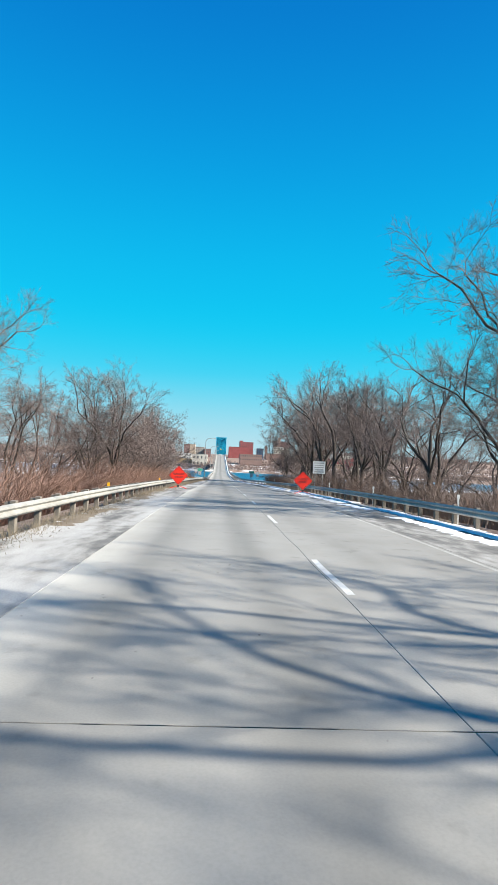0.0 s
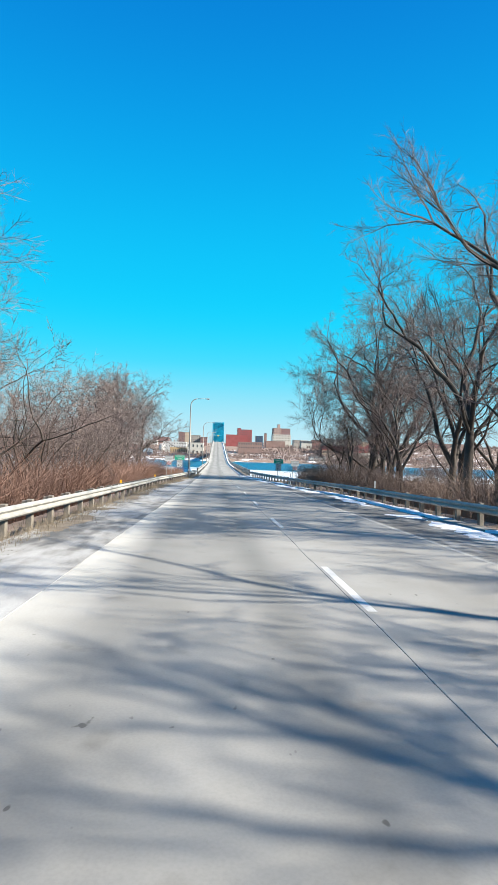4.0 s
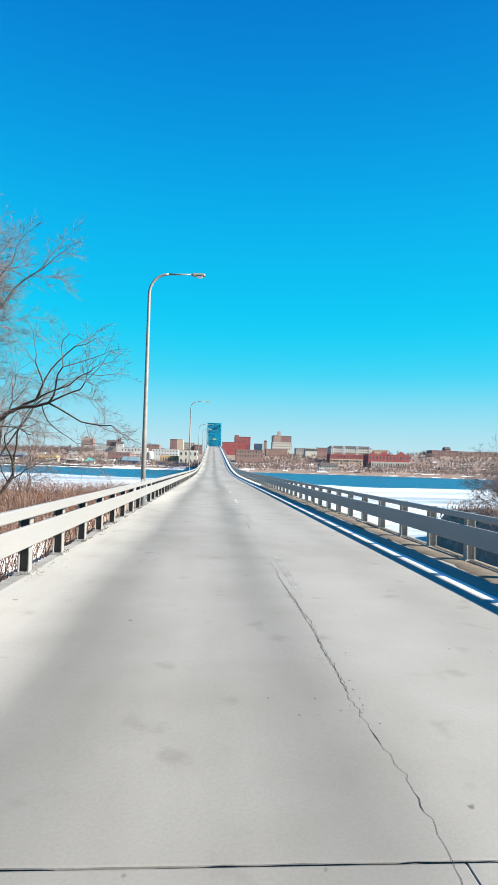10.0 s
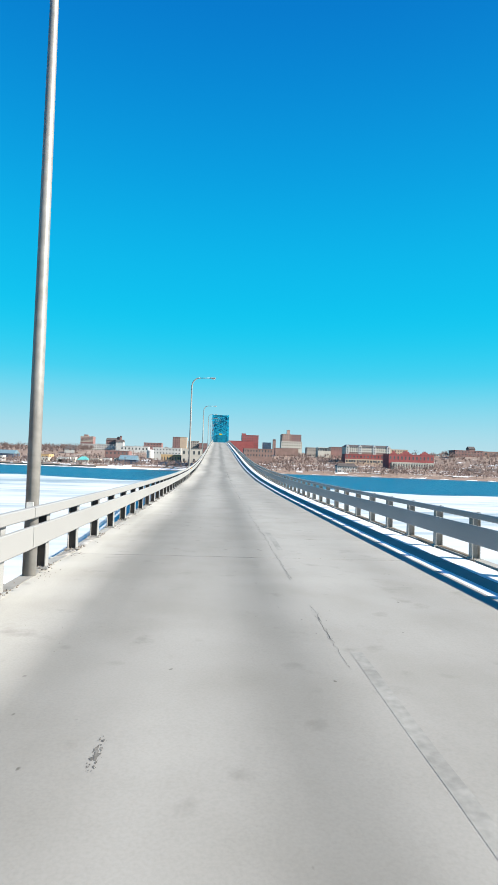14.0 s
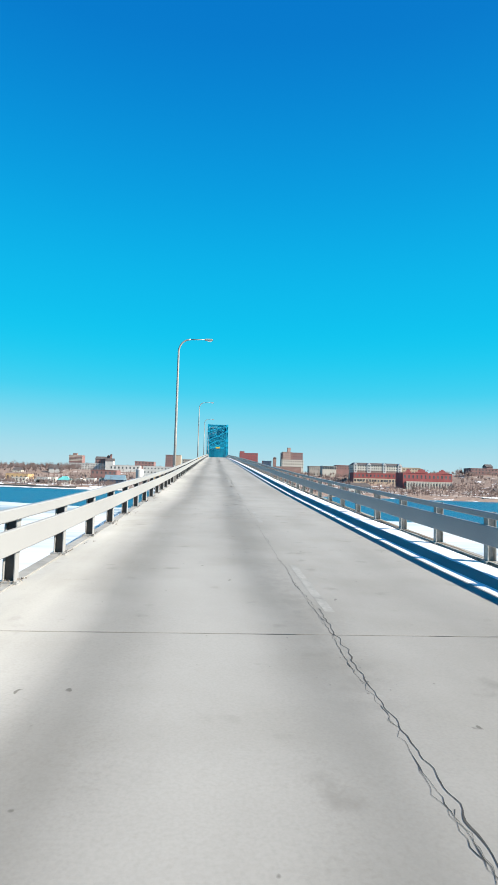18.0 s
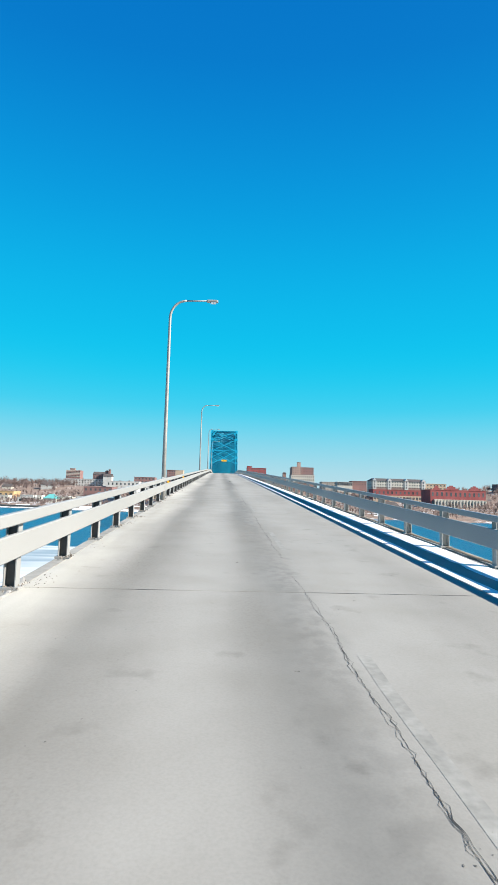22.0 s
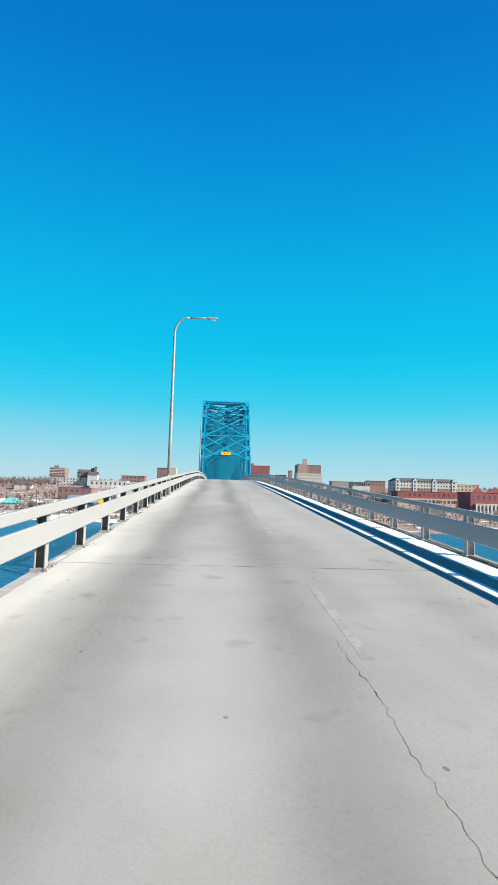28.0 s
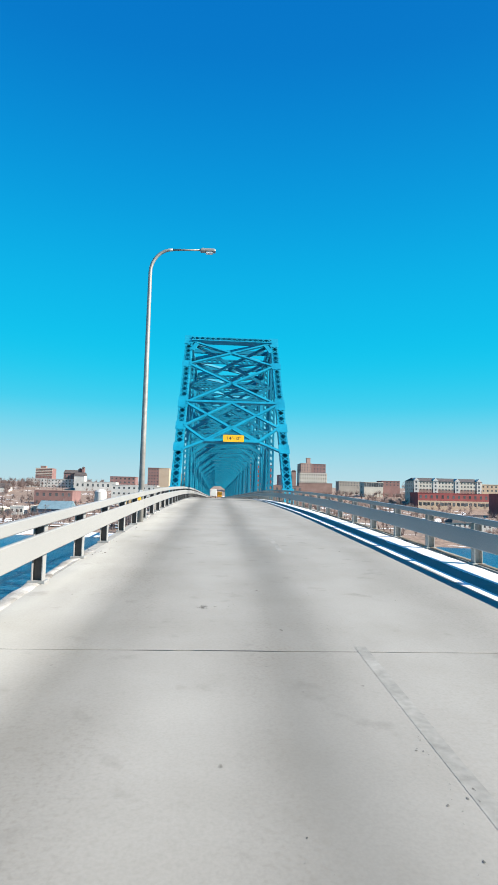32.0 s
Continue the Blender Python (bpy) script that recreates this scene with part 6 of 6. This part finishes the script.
def woods(name, count, place, low, high, mat, label, thick=0.10, rays=40):
    """Distant scrub and small bare trees: fans of tapering twigs, joined."""
    r = random.Random(17)
    sh = Shape()
    for i in range(count):
        x, y = place(r)
        z = terrain(x, y)
        if z < WATER + 0.4 or (abs(x - CX) < 9 and y > 100):
            continue
        h = r.uniform(low, high)
        bole = h * r.uniform(0.1, 0.3)
        for k in range(rays):
            a, b_ = r.uniform(0, 6.283), abs(r.gauss(0, 0.78))
            ln = (h - bole) * r.uniform(0.40, 0.92)
            dx, dy, dz = math.cos(a) * math.sin(b_) * ln, math.sin(a) * math.sin(b_) * ln, math.cos(b_) * ln
            t = r.uniform(0.0, 0.45)
            px, py, pz = x + dx * t, y + dy * t, z + bole + dz * t * 0.8
            w = thick * r.uniform(0.5, 1.0)
            j = len(sh.v)
            sh.v += [(px - w, py, pz), (px + w, py, pz), (px + dx * 0.6, py + dy * 0.6 + r.gauss(0, 0.1) * ln, pz + dz * 0.6 + r.gauss(0, 0.1) * ln)]
            sh.f.append((j, j + 1, j + 2))
        w = thick * 1.6
        j = len(sh.v)
        sh.v += [(x - w, y, z - 0.3), (x + w, y, z - 0.3), (x + w * 0.5, y, z + bole + h * 0.2), (x - w * 0.5, y, z + bole + h * 0.2)]
        sh.f.append((j, j + 1, j + 2, j + 3))
    tagged(part(name, sh, MAT[mat]), label, "woods", kind="stuff")




def bluff_spot(r):
    x = r.uniform(-560, 620)
    return x, shore(x) + r.choice((r.uniform(5, 40), r.uniform(30, 150), r.uniform(30, 150), r.uniform(100, 420)))


woods("bluff_scrub", 3000, bluff_spot, 3.0, 8.0, "far_twig", "grey-brown bare scrub covering the far bluff", 0.13, 34)
woods("hill_woods", 420, lambda r: (lambda x: (x, shore(x) + r.uniform(290, 460)))(r.uniform(-520, -215)), 8, 17, "far_twig", "bare grey woods on the hill beside the town", 0.11, 90)
woods("town_trees", 330, lambda r: (lambda x: (x, shore(x) + r.uniform(60, 260)))(r.uniform(-330, 240)), 5, 10, "far_twig", "bare grey street trees between the buildings of the town", 0.12, 50)
woods("hill_woods", 360, lambda r: (lambda x: (x, shore(x) + r.uniform(230, 430)))(r.uniform(265, 540)), 6, 13, "far_twig", "bare grey woods on the bluff beside the school", 0.11, 80)
woods("bluff_trees", 260, lambda r: (r.uniform(55, 190), r.uniform(985, 1130)), 6, 11, "far_twig", "bare grey trees covering the bluff below the hotel", 0.12, 60)
woods("bluff_trees", 900, lambda r: (lambda x: (x, shore(x) + r.uniform(15, 260)))(r.uniform(235, 520)), 4, 9, "far_twig", "dense bare grey scrub on the bluff below the school", 0.12, 44)
woods("ridge_woods", 420, lambda r: (lambda x: (x, shore(x) + r.uniform(420, 950)))(r.uniform(-700, 800)), 8, 13, "far_twig", "bare grey woods along the distant ridge", 0.12, 90)
woods("bottomland_woods", 700, lambda r: (r.choice((-1, 1)) * r.uniform(27, 110), r.uniform(-60, 150)), 4, 10, "far_twig", "bare bottomland woods behind the roadside trees", 0.03, 90)

# dead grass under the guard rails
MAT["dead_grass"] = two_tone("dead winter grass", (0.160, 0.124, 0.084), (0.320, 0.260, 0.184), 0.5, 8, 0.9, bump=0.0)
sh = Shape()
r = np.random.default_rng(4)
for i in range(24000):
    side = -1 if r.random() < 0.8 else 1
    y = r.uniform(-30, 150)
    if noise.noise((y / 5.0, side, 3.0)) < -0.15:
        continue
    x = (left_edge(y) + r.normal(0.02, 0.32)) if side < 0 else (right_edge(y) + r.normal(0.25, 0.22))
    h = 0.04 + 0.30 * r.random() ** 2
    j = len(sh.v)
    sh.v += [(x - 0.006, y, deck(y) - 0.05), (x + 0.006, y, deck(y) - 0.05), (x + r.normal(0, 0.12), y + r.normal(0, 0.12), deck(y) + h)]
    sh.f.append((j, j + 1, j + 2))
tagged(part("dead_grass", sh, MAT["dead_grass"]), "dry dead grass along the guard rails", "grass", kind="stuff")


# dark grit and clods along the left kerb of the bridge
sh = Shape()
r = np.random.default_rng(9)
for i in range(5000):
    y = r.uniform(150, 400) if r.random() < 0.75 else r.uniform(400, 560)
    if noise.noise((y / 1.7, 4.0, 1.0)) < 0.12:
        continue
    x = left_edge(y) + 0.06 + abs(r.normal(0, 0.12))
    q = 0.003 + 0.010 * r.random() ** 2
    z = deck(y) + 0.012
    j = len(sh.v)
    a = r.uniform(0, 6.28)
    c_, s_ = math.cos(a) * q, math.sin(a) * q
    sh.v += [(x + c_ * 1.6, y + s_ * 1.6, z - 0.01), (x - s_, y + c_, z - 0.01), (x - c_ * 1.3, y - s_ * 1.3, z - 0.01), (x + s_, y - c_, z - 0.01), (x + c_ * 0.3, y + s_ * 0.2, z + q * 0.4)]
    sh.f += [(j, j + 1, j + 4), (j + 1, j + 2, j + 4), (j + 2, j + 3, j + 4), (j + 3, j, j + 4)]
for i in range(9000):
    y = r.uniform(8, 150)
    x = left_edge(y) + 0.25 + r.normal(0, 0.30)
    if noise.noise((y / 2.1, x, 1.0)) < -0.1 or x > left_edge(y) + 1.0:
        continue
    q = 0.005 + 0.016 * r.random() ** 2
    z = deck(y) + 0.012
    j = len(sh.v)
    a = r.uniform(0, 6.28)
    c_, s_ = math.cos(a) * q, math.sin(a) * q
    sh.v += [(x + c_ * 1.6, y + s_ * 1.6, z - 0.01), (x - s_, y + c_, z - 0.01), (x - c_ * 1.3, y - s_ * 1.3, z - 0.01), (x + s_, y - c_, z - 0.01), (x + c_ * 0.3, y + s_ * 0.2, z + q * 0.35)]
    sh.f += [(j, j + 1, j + 4), (j + 1, j + 2, j + 4), (j + 2, j + 3, j + 4), (j + 3, j, j + 4)]
for side, ex in ((-1, left_edge), (1, right_edge)):
    for ya, yb in zip(RAIL_YS[:7], RAIL_YS[1:8]):
        k = max(2, round((yb - ya) / ((2.0 if side < 0 else 1.95) if ya < 280 else 2.6)))
        for i in range(k):
            py = ya + (yb - ya) * (i + 0.5) / k
            for c in range(int(r.uniform(25, 60))):
                y, x = py + r.normal(0, 0.2), ex(py) - side * r.uniform(-0.16, 0.10)
                q = 0.005 + 0.016 * r.random() ** 2
                z = deck(y) + (0.06 if side < 0 else 0.035)
                j = len(sh.v)
                a = r.uniform(0, 6.28)
                c_, s_ = math.cos(a) * q, math.sin(a) * q
                sh.v += [(x + c_ * 1.6, y + s_ * 1.6, z - 0.02), (x - s_, y + c_, z - 0.02), (x - c_ * 1.3, y - s_ * 1.3, z - 0.02), (x + s_, y - c_, z - 0.02), (x + c_ * 0.3, y + s_ * 0.2, z + q * 0.35)]
                sh.f += [(j, j + 1, j + 4), (j + 1, j + 2, j + 4), (j + 2, j + 3, j + 4), (j + 3, j, j + 4)]
tagged(part("kerb_grit", sh, MAT["kerb_dirt"]), "dark grit and clods of dirty snow along the kerb", "grit", kind="stuff")

# small spalled pits along the lane joint and in the other lane
sh = Shape()
r = np.random.default_rng(31)
for i in range(22000):
    y = r.uniform(150, 560)
    x = lane(y) + r.normal(0.0, 0.10) if r.random() < 0.35 else lane(y) + r.choice((-0.75, -2.6, 1.9)) + r.normal(0, 0.4)
    if noise.noise((y / 2.6, x * 0.5, 8.0)) < 0.16:
        continue
    q = 0.002 + 0.008 * r.random() ** 3
    j = len(sh.v)
    a = r.uniform(0, 6.28)
    for c in range(5):
        w = q * r.uniform(0.5, 1.3)
        sh.v.append((x + w * math.cos(a + 1.257 * c), y + 1.6 * w * math.sin(a + 1.257 * c), deck(y) + 0.0026))
    sh.f.append((j, j + 1, j + 2, j + 3, j + 4))
tagged(part("road_pits", sh, MAT["pit"]), "small dark spalled pits in the worn concrete", "pits", kind="stuff")
